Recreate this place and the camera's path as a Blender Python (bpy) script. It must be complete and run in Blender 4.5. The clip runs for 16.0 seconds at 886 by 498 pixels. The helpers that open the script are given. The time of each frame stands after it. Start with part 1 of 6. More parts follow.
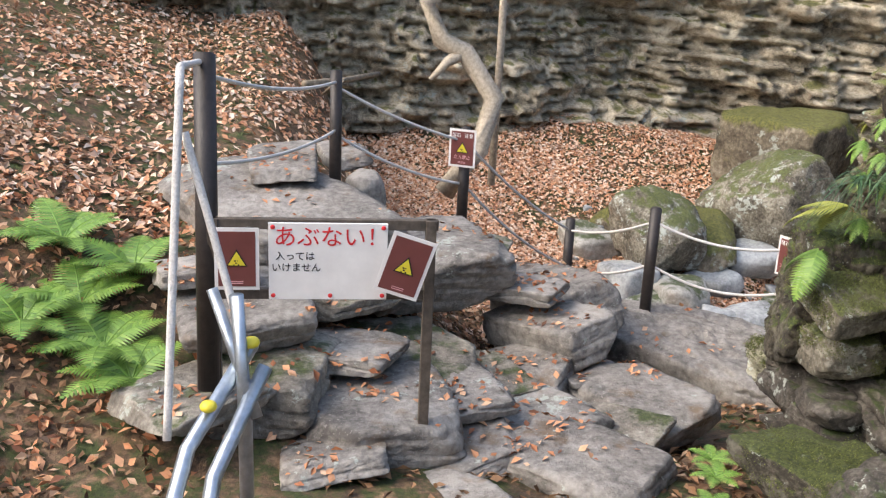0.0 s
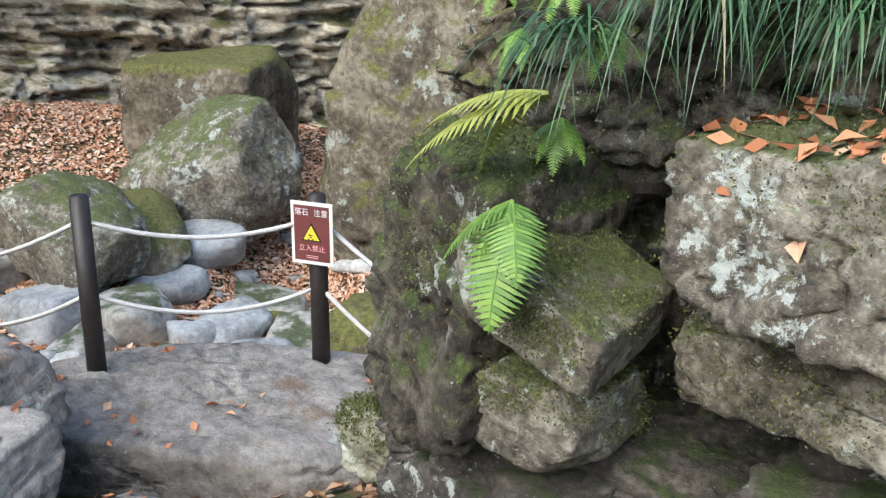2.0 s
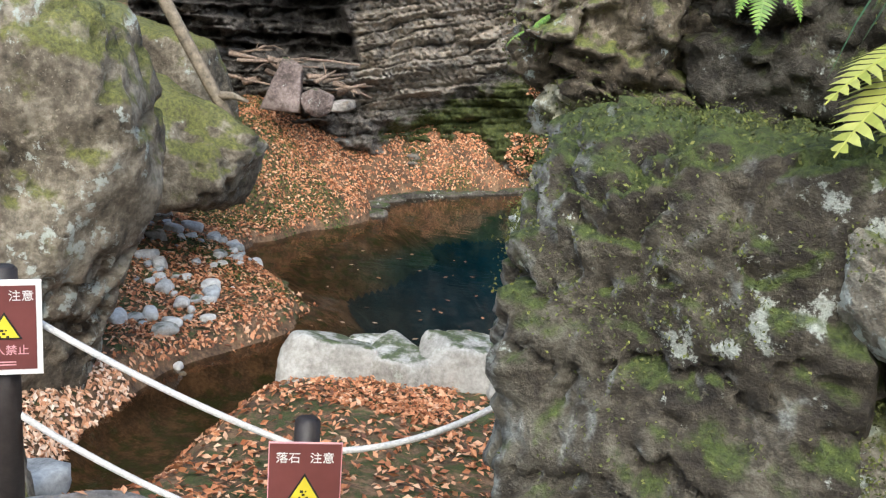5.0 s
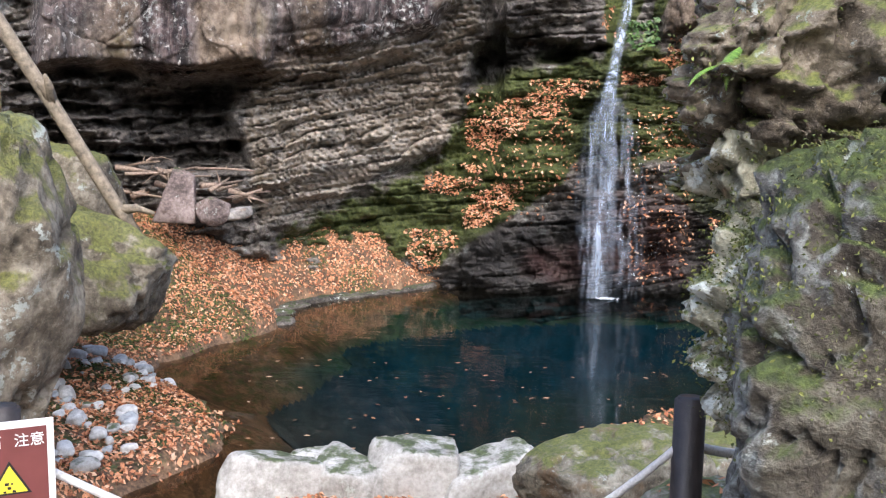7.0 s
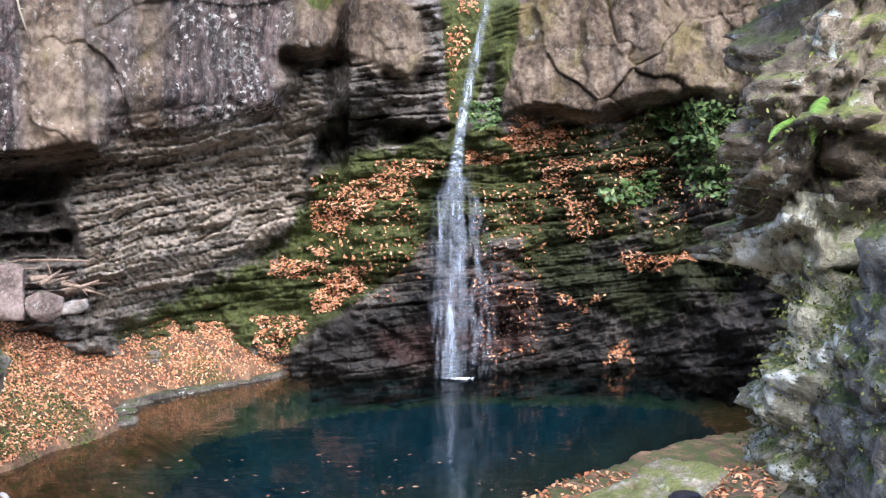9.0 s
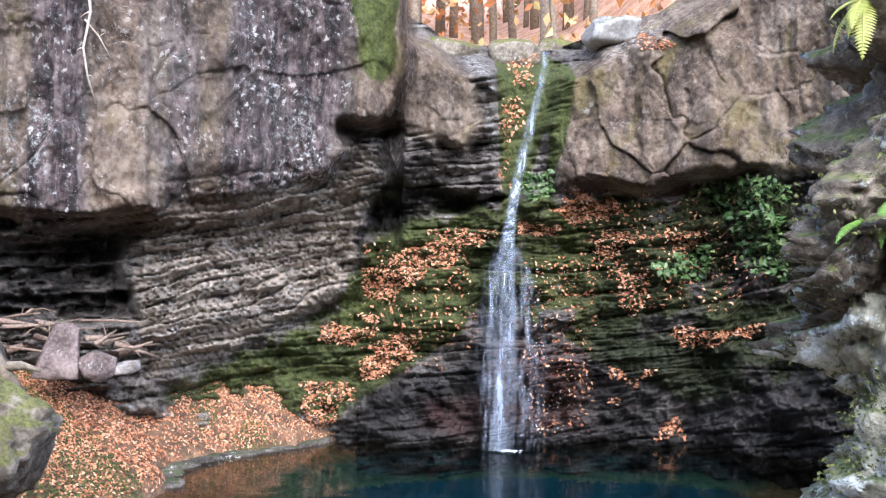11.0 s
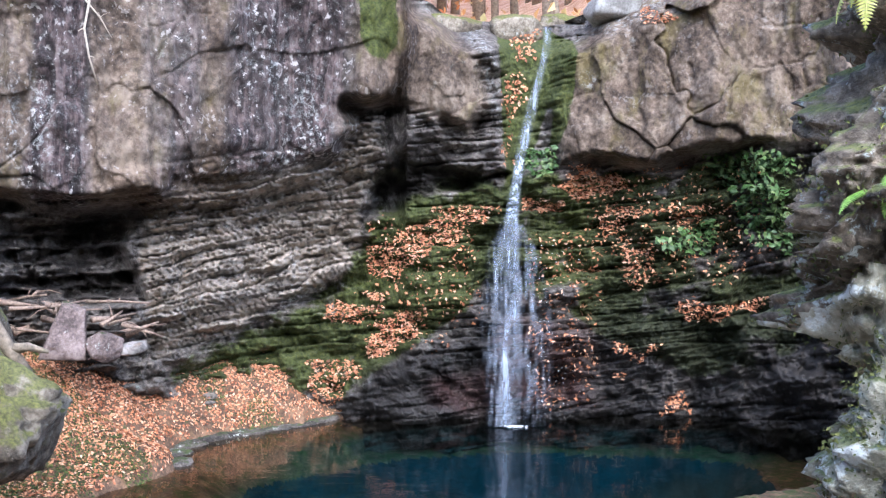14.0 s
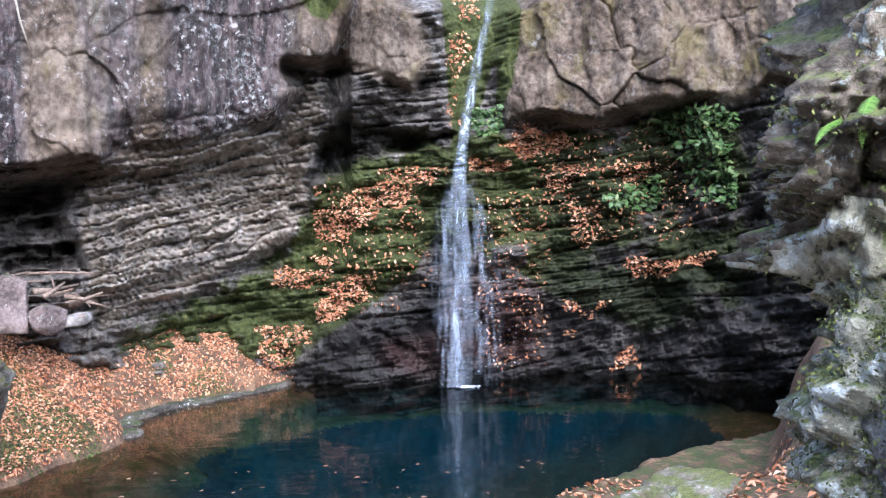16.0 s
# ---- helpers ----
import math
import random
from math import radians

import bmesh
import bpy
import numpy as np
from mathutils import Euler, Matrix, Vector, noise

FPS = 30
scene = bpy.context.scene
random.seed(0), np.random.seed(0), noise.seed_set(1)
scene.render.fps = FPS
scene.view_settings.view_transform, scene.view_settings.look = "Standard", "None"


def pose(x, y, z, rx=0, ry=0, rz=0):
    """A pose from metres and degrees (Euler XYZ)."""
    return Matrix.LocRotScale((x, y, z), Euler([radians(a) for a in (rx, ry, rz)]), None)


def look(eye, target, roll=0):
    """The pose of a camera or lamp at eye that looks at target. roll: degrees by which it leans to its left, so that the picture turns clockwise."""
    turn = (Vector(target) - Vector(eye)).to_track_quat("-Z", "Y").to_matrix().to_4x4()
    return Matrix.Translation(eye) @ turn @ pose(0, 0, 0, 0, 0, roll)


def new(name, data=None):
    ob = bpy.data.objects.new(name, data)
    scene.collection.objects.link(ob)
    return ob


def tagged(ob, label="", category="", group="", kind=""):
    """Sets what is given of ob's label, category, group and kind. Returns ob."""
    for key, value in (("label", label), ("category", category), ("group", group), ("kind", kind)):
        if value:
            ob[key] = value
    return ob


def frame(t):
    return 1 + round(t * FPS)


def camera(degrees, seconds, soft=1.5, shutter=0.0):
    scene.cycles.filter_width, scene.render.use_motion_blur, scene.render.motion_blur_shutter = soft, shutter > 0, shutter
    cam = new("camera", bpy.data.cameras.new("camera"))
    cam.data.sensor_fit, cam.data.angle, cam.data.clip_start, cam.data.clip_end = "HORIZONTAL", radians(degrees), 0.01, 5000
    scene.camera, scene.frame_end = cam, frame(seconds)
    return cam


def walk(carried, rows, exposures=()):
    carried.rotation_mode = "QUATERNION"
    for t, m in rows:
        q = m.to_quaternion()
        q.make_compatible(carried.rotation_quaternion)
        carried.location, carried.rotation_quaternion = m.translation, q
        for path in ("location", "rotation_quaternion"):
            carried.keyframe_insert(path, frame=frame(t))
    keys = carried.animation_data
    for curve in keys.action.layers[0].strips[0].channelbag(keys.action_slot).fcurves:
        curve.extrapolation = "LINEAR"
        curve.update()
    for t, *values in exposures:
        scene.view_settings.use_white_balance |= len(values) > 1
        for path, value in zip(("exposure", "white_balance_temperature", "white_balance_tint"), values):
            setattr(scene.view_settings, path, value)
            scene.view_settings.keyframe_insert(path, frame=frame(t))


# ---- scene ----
cam = camera(46.0, 16.0, soft=1.2)

PATH = [
    (0, (2.195, 1.059, 2.764), (0.317, 1.282, 2.113), 2.7),
    (0.5, (1.166, 1.187, 2.575), (-0.646, 1.687, 1.892), 2.0),
    (1, (0.422, 1.537, 2.230), (-1.330, 2.249, 1.580), 0.5),
    (1.5, (-0.278, 1.825, 1.981), (-1.925, 2.767, 1.349), -0.0),
    (2, (-0.776, 1.947, 1.835), (-2.224, 3.164, 1.186), 0.6),
    (2.5, (-1.118, 1.711, 1.778), (-2.302, 3.178, 1.109), 1.0),
    (3, (-1.405, 1.583, 1.707), (-2.466, 3.147, 1.052), 1.8),
    (3.5, (-1.666, 1.690, 1.571), (-2.617, 3.347, 0.982), 0.3),
    (4, (-1.994, 1.757, 1.517), (-2.709, 3.531, 0.932), 1.9),
    (4.5, (-2.491, 1.697, 1.541), (-2.952, 3.555, 0.964), 2.2),
    (4.7, (-2.606, 1.765, 1.490), (-3.046, 3.636, 0.938), 3.4),
    (6.8, (-3.305, 1.907, 1.382), (-3.493, 3.874, 1.073), 1.3),
    (7, (-3.339, 2.059, 1.324), (-3.516, 4.027, 1.020), 1.0),
    (7.5, (-3.463, 2.130, 1.315), (-3.482, 4.108, 1.025), 1.2),
    (8, (-3.589, 2.261, 1.290), (-3.429, 4.236, 1.018), 0.1),
    (8.5, (-3.670, 2.313, 1.288), (-3.481, 4.289, 1.048), -0.1),
    (9, (-3.671, 2.395, 1.291), (-3.525, 4.384, 1.145), -0.1),
    (9.5, (-3.693, 2.434, 1.305), (-3.592, 4.430, 1.245), 0.7),
    (12, (-3.684, 2.377, 1.331), (-3.649, 4.376, 1.316), 0.9),
    (12.5, (-3.684, 2.382, 1.330), (-3.643, 4.382, 1.316), 0.6),
    (13, (-3.688, 2.379, 1.327), (-3.643, 4.379, 1.297), 0.4),
    (13.5, (-3.687, 2.387, 1.327), (-3.646, 4.386, 1.281), -0.1),
    (14, (-3.690, 2.386, 1.326), (-3.648, 4.384, 1.264), 0.5),
    (14.5, (-3.697, 2.379, 1.326), (-3.642, 4.377, 1.250), -0.1),
    (15, (-3.703, 2.392, 1.320), (-3.667, 4.389, 1.229), -0.0),
    (15.5, (-3.714, 2.400, 1.315), (-3.648, 4.396, 1.203), -0.5),
    (16, (-3.708, 2.469, 1.293), (-3.565, 4.459, 1.161), -0.8),
]
walk(cam, [(t, look(eye, target, roll)) for t, eye, target, roll in PATH], exposures=[(0, 1.35, 6800, 10), (1.1, 1.5, 6850, 10), (1.6, 1.35, 6300, 8), (2, 1.25, 6050, 5), (4.7, 1.35, 6150, 4), (7, 1.7, 6000, 12), (9, 1.92, 5800, 13), (12, 1.94, 5400, 14), (16, 1.94, 5300, 14)])

# ---- light ----
world = bpy.data.worlds.new("world")
scene.world = world
world.use_nodes = True
wn = world.node_tree
sky = wn.nodes.new("ShaderNodeTexSky")
sky.sky_type = "NISHITA"
sky.sun_disc = False
sky.sun_elevation = radians(43)
sky.sun_rotation = radians(168.4)
sky.air_density, sky.dust_density, sky.ozone_density = 1.0, 3.0, 1.0
wn.links.new(sky.outputs[0], wn.nodes["Background"].inputs[0])
wn.nodes["Background"].inputs[1].default_value = 0.15
sun = new("sun", bpy.data.lights.new("sun", "SUN"))
sun.data.energy, sun.data.angle, sun.data.color = 1.0, radians(60), (1.0, 0.98, 0.95)
sun.matrix_world = look((-1.6, -6.7, 11.3), (-4, 5, 0))

# ---- numeric noise ----
def hash01(*k):
    h = np.zeros(np.broadcast(*k).shape, np.uint64)
    for n, a in enumerate(k):
        h = (h ^ (np.asarray(a).astype(np.int64).astype(np.uint64) * np.uint64(0x9E3779B97F4A7C15 + 2 * n))) * np.uint64(0xBF58476D1CE4E5B9)
        h ^= h >> np.uint64(29)
    return (h >> np.uint64(40)).astype(float) / float(1 << 24)


def vnoise(x, y, z=0.0, seed=0):
    """Smooth value noise from -1 to 1."""
    x, y, z = np.broadcast_arrays(np.asarray(x, float), np.asarray(y, float), np.asarray(z, float))
    i, j, k = np.floor(x), np.floor(y), np.floor(z)
    a, b, c = x - i, y - j, z - k
    a, b, c = a * a * (3 - 2 * a), b * b * (3 - 2 * b), c * c * (3 - 2 * c)
    out = 0
    for di in (0, 1):
        for dj in (0, 1):
            for dk in (0, 1):
                wgt = (a if di else 1 - a) * (b if dj else 1 - b) * (c if dk else 1 - c)
                out = out + wgt * hash01(i + di, j + dj, k + dk, np.full(i.shape, seed))
    return out * 2 - 1


def fbm(x, y, z=0.0, octaves=4, seed=0, gain=0.5):
    s, amp, f = 0, 1.0, 1.0
    for o in range(octaves):
        s = s + amp * vnoise(np.asarray(x) * f + 7.3 * o, np.asarray(y) * f - 3.1 * o, np.asarray(z) * f + 1.7 * o, seed + o)
        amp *= gain
        f *= 2.03
    return s


def smooth(a, b, x):
    t = np.clip((np.asarray(x, float) - a) / (b - a), 0, 1)
    return t * t * (3 - 2 * t)


def inside(x, y, poly):
    """Signed distance to a polygon, positive inside."""
    x, y = np.asarray(x, float), np.asarray(y, float)
    best, odd = np.full(x.shape, 1e9), np.zeros(x.shape, bool)
    n = len(poly)
    for k in range(n):
        (ax, ay), (bx, by) = poly[k], poly[(k + 1) % n]
        ex, ey = bx - ax, by - ay
        t = np.clip(((x - ax) * ex + (y - ay) * ey) / (ex * ex + ey * ey), 0, 1)
        best = np.minimum(best, np.hypot(x - ax - t * ex, y - ay - t * ey))
        cross = (ay > y) != (by > y)
        odd ^= cross & (x < (bx - ax) * (y - ay) / (by - ay + 1e-12) + ax)
    return np.where(odd, best, -best)


# ---- mesh helpers ----
def mesh_from(name, verts, faces, material, parent=None, shade=True, label=""):
    me = bpy.data.meshes.new(name)
    me.from_pydata([tuple(v) for v in np.asarray(verts).tolist()], [], [tuple(f) for f in np.asarray(faces).tolist()] if isinstance(faces, np.ndarray) else faces)
    me.validate()
    if shade:
        me.polygons.foreach_set("use_smooth", np.ones(len(me.polygons), bool))
    if material:
        me.materials.append(material)
    ob = new(name, me)
    if parent is not None:
        ob.parent = parent
    if label:
        ob["label"] = label
    return ob


def part(name, bm, material, parent=None, label="", shade=False):
    me = bpy.data.meshes.new(name)
    bm.to_mesh(me)
    bm.free()
    if shade:
        me.polygons.foreach_set("use_smooth", np.ones(len(me.polygons), bool))
    if material:
        me.materials.append(material)
    ob = new(name, me)
    if parent is not None:
        ob.parent = parent
    if label:
        ob["label"] = label
    return ob


def grid_faces(nu, nv):
    i, j = np.meshgrid(np.arange(nu - 1), np.arange(nv - 1), indexing="ij")
    a = (i * nv + j).ravel()
    return np.stack([a, a + nv, a + nv + 1, a + 1], 1)


def put_attr(ob, name, values):
    at = ob.data.attributes.new(name, "FLOAT", "POINT")
    at.data.foreach_set("value", np.asarray(values, np.float32).ravel())


def empty(name, x, y, z):
    ob = new(name)
    ob.empty_display_size = 0.1
    ob.location = (x, y, z)
    return ob


def tube_verts(points, radii, sides=8):
    """Rings along a line; gives vertices and faces with closed ends."""
    pts = [Vector(p) for p in points]
    verts, faces = [], []
    ref = Vector((0.13, 0.2, 1)).normalized()
    for k, p in enumerate(pts):
        d = (pts[min(k + 1, len(pts) - 1)] - pts[max(k - 1, 0)]).normalized()
        r = ref if abs(d.dot(ref)) < 0.95 else Vector((1, 0.1, 0))
        a = d.cross(r).normalized()
        b = d.cross(a)
        for s in range(sides):
            an = 2 * math.pi * s / sides
            verts.append(tuple(p + (a * math.cos(an) + b * math.sin(an)) * radii[k]))
    for k in range(len(pts) - 1):
        for s in range(sides):
            t = (s + 1) % sides
            faces.append((k * sides + s, k * sides + t, (k + 1) * sides + t, (k + 1) * sides + s))
    faces.append(tuple(range(sides))[::-1])
    faces.append(tuple((len(pts) - 1) * sides + s for s in range(sides)))
    return verts, faces


def tube(name, points, radii, material, parent=None, sides=8, label=""):
    if isinstance(radii, (int, float)):
        radii = [radii] * len(points)
    v, f = tube_verts(points, radii, sides)
    return mesh_from(name, v, f, material, parent, True, label)


def box_bm(sx, sy, sz, bevel=0.0, at=(0, 0, 0)):
    bm = bmesh.new()
    bmesh.ops.create_cube(bm, size=1)
    bmesh.ops.scale(bm, vec=(sx, sy, sz), verts=bm.verts)
    bmesh.ops.translate(bm, vec=at, verts=bm.verts)
    if bevel:
        bmesh.ops.bevel(bm, geom=list(bm.edges), offset=bevel, segments=2, affect="EDGES", profile=0.5)
    return bm


# ---- materials ----
def mat_new(name):
    m = bpy.data.materials.new(name)
    m.use_nodes = True
    return m, m.node_tree.nodes, m.node_tree.links, m.node_tree.nodes["Principled BSDF"]


def ramp(nodes, links, fac, stops):
    r = nodes.new("ShaderNodeValToRGB")
    while len(r.color_ramp.elements) < len(stops):
        r.color_ramp.elements.new(0.5)
    for e, (p, c) in zip(r.color_ramp.elements, stops):
        e.position = p
        e.color = (*c, 1) if len(c) == 3 else c
    links.new(fac, r.inputs[0])
    return r.outputs[0]


def noise_tex(nodes, links, vec, scale, detail=4, rough=0.55, stretch=None):
    if stretch:
        mp = nodes.new("ShaderNodeMapping")
        mp.inputs["Scale"].default_value = stretch
        links.new(vec, mp.inputs[0])
        vec = mp.outputs[0]
    n = nodes.new("ShaderNodeTexNoise")
    n.inputs["Scale"].default_value = scale
    n.inputs["Detail"].default_value = detail
    n.inputs["Roughness"].default_value = rough
    links.new(vec, n.inputs[0])
    return n.outputs[0]


def mathn(nodes, links, op, a, b=None, c=None):
    m = nodes.new("ShaderNodeMath")
    m.operation = op
    m.use_clamp = op in ("ADD", "MULTIPLY", "SUBTRACT", "MULTIPLY_ADD")
    for n, v in enumerate((a, b, c)):
        if v is None:
            continue
        if isinstance(v, (int, float)):
            m.inputs[n].default_value = v
        else:
            links.new(v, m.inputs[n])
    return m.outputs[0]


def mixc(nodes, links, fac, a, b):
    m = nodes.new("ShaderNodeMix")
    m.data_type = "RGBA"
    if isinstance(fac, (int, float)):
        m.inputs[0].default_value = fac
    else:
        links.new(fac, m.inputs[0])
    for n, v in ((6, a), (7, b)):
        if isinstance(v, tuple):
            m.inputs[n].default_value = (*v, 1)
        else:
            links.new(v, m.inputs[n])
    return m.outputs[2]


def stretch01(nodes, links, v, lo, hi):
    m = nodes.new("ShaderNodeMapRange")
    m.interpolation_type = "SMOOTHSTEP"
    m.inputs[1].default_value, m.inputs[2].default_value = lo, hi
    links.new(v, m.inputs[0])
    return m.outputs[0]


def rock_material(name, dark, mid, light, moss=0.3, lichen=0.2, rough=0.85, scale=1.0, attrs=False, soil=0.0, bump=0.6, moss_col=((0.022, 0.035, 0.008), (0.07, 0.10, 0.018)), speck=0.5, lichen_col=(0.42, 0.45, 0.40), west=0.0):
    """Weathered stone: two scales of tone, pale lichen, moss on what faces up."""
    m, N, L, bsdf = mat_new(name)
    geo = N.new("ShaderNodeNewGeometry")
    pos = geo.outputs["Position"]
    big = noise_tex(N, L, pos, 1.6 * scale, 5, 0.6)
    fine = noise_tex(N, L, pos, 14 * scale, 6, 0.65)
    grain = noise_tex(N, L, pos, 70 * scale, 3, 0.6)
    tone = mathn(N, L, "MULTIPLY_ADD", fine, 0.5, mathn(N, L, "MULTIPLY", big, 0.55))
    col = ramp(N, L, tone, [(0.40, dark), (0.52, mid), (0.64, light)])
    # brown soil stain
    if soil:
        s = stretch01(N, L, noise_tex(N, L, pos, 2.7 * scale, 4, 0.6), 0.62 - 0.3 * soil, 0.75 - 0.2 * soil)
        col = mixc(N, L, mathn(N, L, "MULTIPLY", s, 0.7), col, (0.16, 0.095, 0.045))
    # lichen blotches
    if lichen:
        v = noise_tex(N, L, pos, 6.5 * scale, 8, 0.72)
        g = noise_tex(N, L, pos, 1.1 * scale, 3, 0.5)
        lv = mathn(N, L, "ADD", mathn(N, L, "MULTIPLY", v, 0.7), mathn(N, L, "MULTIPLY", g, 0.4))
        lm = stretch01(N, L, lv, 0.66 - 0.16 * lichen, 0.70 - 0.16 * lichen)
        col = mixc(N, L, mathn(N, L, "MULTIPLY", lm, 0.85), col, lichen_col)
    if speck:
        sp = stretch01(N, L, noise_tex(N, L, pos, 38 * scale, 2, 0.5), 0.64, 0.70)
        col = mixc(N, L, mathn(N, L, "MULTIPLY", sp, speck), col, light)
    sep = N.new("ShaderNodeSeparateXYZ")
    L.new(geo.outputs["Normal"], sep.inputs[0])
    mn = noise_tex(N, L, pos, 3.3 * scale, 6, 0.65)
    if west:
        # bare lichen crust on the faces turned to the open valley
        wm = mathn(N, L, "MULTIPLY_ADD", noise_tex(N, L, pos, 5.0, 6, 0.7), 0.9, mathn(N, L, "MULTIPLY", sep.outputs[0], -0.6))
        crust = ramp(N, L, fine, [(0.38, (0.11, 0.11, 0.10)), (0.50, (0.30, 0.31, 0.29)), (0.62, (0.56, 0.61, 0.57))])
        col = mixc(N, L, mathn(N, L, "MULTIPLY", stretch01(N, L, wm, 0.74, 0.94), west), col, crust)
    if attrs:
        am = N.new("ShaderNodeAttribute")
        am.attribute_name = "moss"
        # carries wet stone plus the painted shade of cave and slot
        aw = N.new("ShaderNodeAttribute")
        aw.attribute_name = "wet"
        at = N.new("ShaderNodeAttribute")
        at.attribute_name = "tan"
        ap = N.new("ShaderNodeAttribute")
        ap.attribute_name = "purple"
        ay = N.new("ShaderNodeAttribute")
        ay.attribute_name = "pale"
        ao = N.new("ShaderNodeAttribute")
        ao.attribute_name = "tone"
        col = mixc(N, L, mathn(N, L, "MULTIPLY", stretch01(N, L, ao.outputs["Fac"], 0.5, 0.1), 0.5), col, (0.045, 0.04, 0.036))
        col = mixc(N, L, mathn(N, L, "MULTIPLY", stretch01(N, L, ao.outputs["Fac"], 0.5, 0.85), 0.75), col, (0.40, 0.335, 0.26))
        streak = stretch01(N, L, noise_tex(N, L, pos, 2.2, 6, 0.7, (3.0, 3.0, 0.35)), 0.40, 0.62)
        tanc = ramp(N, L, tone, [(0.40, (0.036, 0.025, 0.016)), (0.52, (0.125, 0.087, 0.056)), (0.66, (0.235, 0.178, 0.122))])
        olive = stretch01(N, L, noise_tex(N, L, pos, 1.5, 6, 0.7, (1.0, 1.0, 0.5)), 0.50, 0.66)
        tanc = mixc(N, L, mathn(N, L, "MULTIPLY", olive, 0.8), tanc, (0.15, 0.118, 0.034))
        col = mixc(N, L, mathn(N, L, "MULTIPLY", at.outputs["Fac"], 0.9), col, tanc)
        purc = ramp(N, L, mathn(N, L, "MULTIPLY_ADD", streak, 0.5, mathn(N, L, "MULTIPLY", fine, 0.5)), [(0.28, (0.015, 0.010, 0.011)), (0.5, (0.062, 0.042, 0.041)), (0.75, (0.135, 0.102, 0.094))])
        col = mixc(N, L, mathn(N, L, "MULTIPLY", ap.outputs["Fac"], 0.92), col, purc)
        pl = mathn(N, L, "MULTIPLY", ay.outputs["Fac"], stretch01(N, L, noise_tex(N, L, pos, 11.0, 8, 0.8), 0.49, 0.60))
        col = mixc(N, L, mathn(N, L, "MULTIPLY", pl, 0.8), col, (0.42, 0.44, 0.42))
        stain = stretch01(N, L, noise_tex(N, L, pos, 4.0, 8, 0.78), 0.50, 0.62)
        col = mixc(N, L, mathn(N, L, "MULTIPLY", stain, 0.55), col, (0.030, 0.023, 0.020))
        # small white lichen flecks, thick in some places
        af = N.new("ShaderNodeAttribute")
        af.attribute_name = "fleck"
        clump = mathn(N, L, "MULTIPLY", stretch01(N, L, noise_tex(N, L, pos, 1.7, 4, 0.6), 0.3, 0.8), 0.2)
        fl = stretch01(N, L, mathn(N, L, "ADD", noise_tex(N, L, pos, 11.0, 3, 0.6), clump), 0.70, 0.75)
        col = mixc(N, L, mathn(N, L, "MULTIPLY", mathn(N, L, "MULTIPLY", fl, af.outputs["Fac"]), 0.7), col, (0.48, 0.45, 0.41))
        mossv = mathn(N, L, "ADD", mathn(N, L, "MULTIPLY", mn, 0.6), mathn(N, L, "MULTIPLY", am.outputs["Fac"], 0.55))
        mossm = stretch01(N, L, mossv, 0.62, 0.74)
        wet_shade_fac = aw.outputs["Fac"]
    else:
        up = mathn(N, L, "MULTIPLY", sep.outputs[2], 0.32)
        mossv = mathn(N, L, "ADD", mathn(N, L, "MULTIPLY", mn, 0.7), up)
        mossm = stretch01(N, L, mossv, 0.66 - 0.42 * moss, 0.78 - 0.40 * moss)
        wet_shade_fac = None
    if moss or attrs:
        mc = ramp(N, L, noise_tex(N, L, pos, 22 * scale, 4, 0.7), [(0.35, moss_col[0]), (0.7, moss_col[1])])
        col = mixc(N, L, mathn(N, L, "MULTIPLY", mossm, 0.92), col, mc)
    r = N.new("ShaderNodeValue")
    r.outputs[0].default_value = rough
    rr = r.outputs[0]
    if wet_shade_fac is not None:
        # water darkens and polishes the stone; cave and slot get painted shade this way
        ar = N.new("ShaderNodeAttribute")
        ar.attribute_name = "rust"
        soak_shade = mixc(N, L, ar.outputs["Fac"], (0.010, 0.010, 0.010), (0.030, 0.011, 0.010))
        col = mixc(N, L, mathn(N, L, "MULTIPLY", wet_shade_fac, 0.84), col, soak_shade)
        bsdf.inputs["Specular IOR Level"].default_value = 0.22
        rr = mathn(N, L, "SUBTRACT", r.outputs[0], mathn(N, L, "MULTIPLY", wet_shade_fac, 0.35))
    L.new(col, bsdf.inputs["Base Color"])
    L.new(rr, bsdf.inputs["Roughness"])
    h = mathn(N, L, "MULTIPLY_ADD", fine, 0.6, mathn(N, L, "MULTIPLY", grain, 0.25))
    b = N.new("ShaderNodeBump")
    b.inputs["Strength"].default_value = bump
    b.inputs["Distance"].default_value = 0.05 / scale
    L.new(h, b.inputs["Height"])
    L.new(b.outputs[0], bsdf.inputs["Normal"])
    return m


def plain_material(name, col, rough=0.6, metal=0.0, vary=0.25, scale=20.0, bump=0.1):
    m, N, L, bsdf = mat_new(name)
    geo = N.new("ShaderNodeNewGeometry")
    n = noise_tex(N, L, geo.outputs["Position"], scale, 5, 0.6)
    lo = tuple(c * (1 - vary) for c in col)
    hi = tuple(min(1, c * (1 + vary)) for c in col)
    L.new(ramp(N, L, n, [(0.3, lo), (0.7, hi)]), bsdf.inputs["Base Color"])
    bsdf.inputs["Roughness"].default_value = rough
    bsdf.inputs["Metallic"].default_value = metal
    if bump:
        b = N.new("ShaderNodeBump")
        b.inputs["Strength"].default_value = bump
        b.inputs["Distance"].default_value = 0.01
        L.new(n, b.inputs["Height"])
        L.new(b.outputs[0], bsdf.inputs["Normal"])
    return m


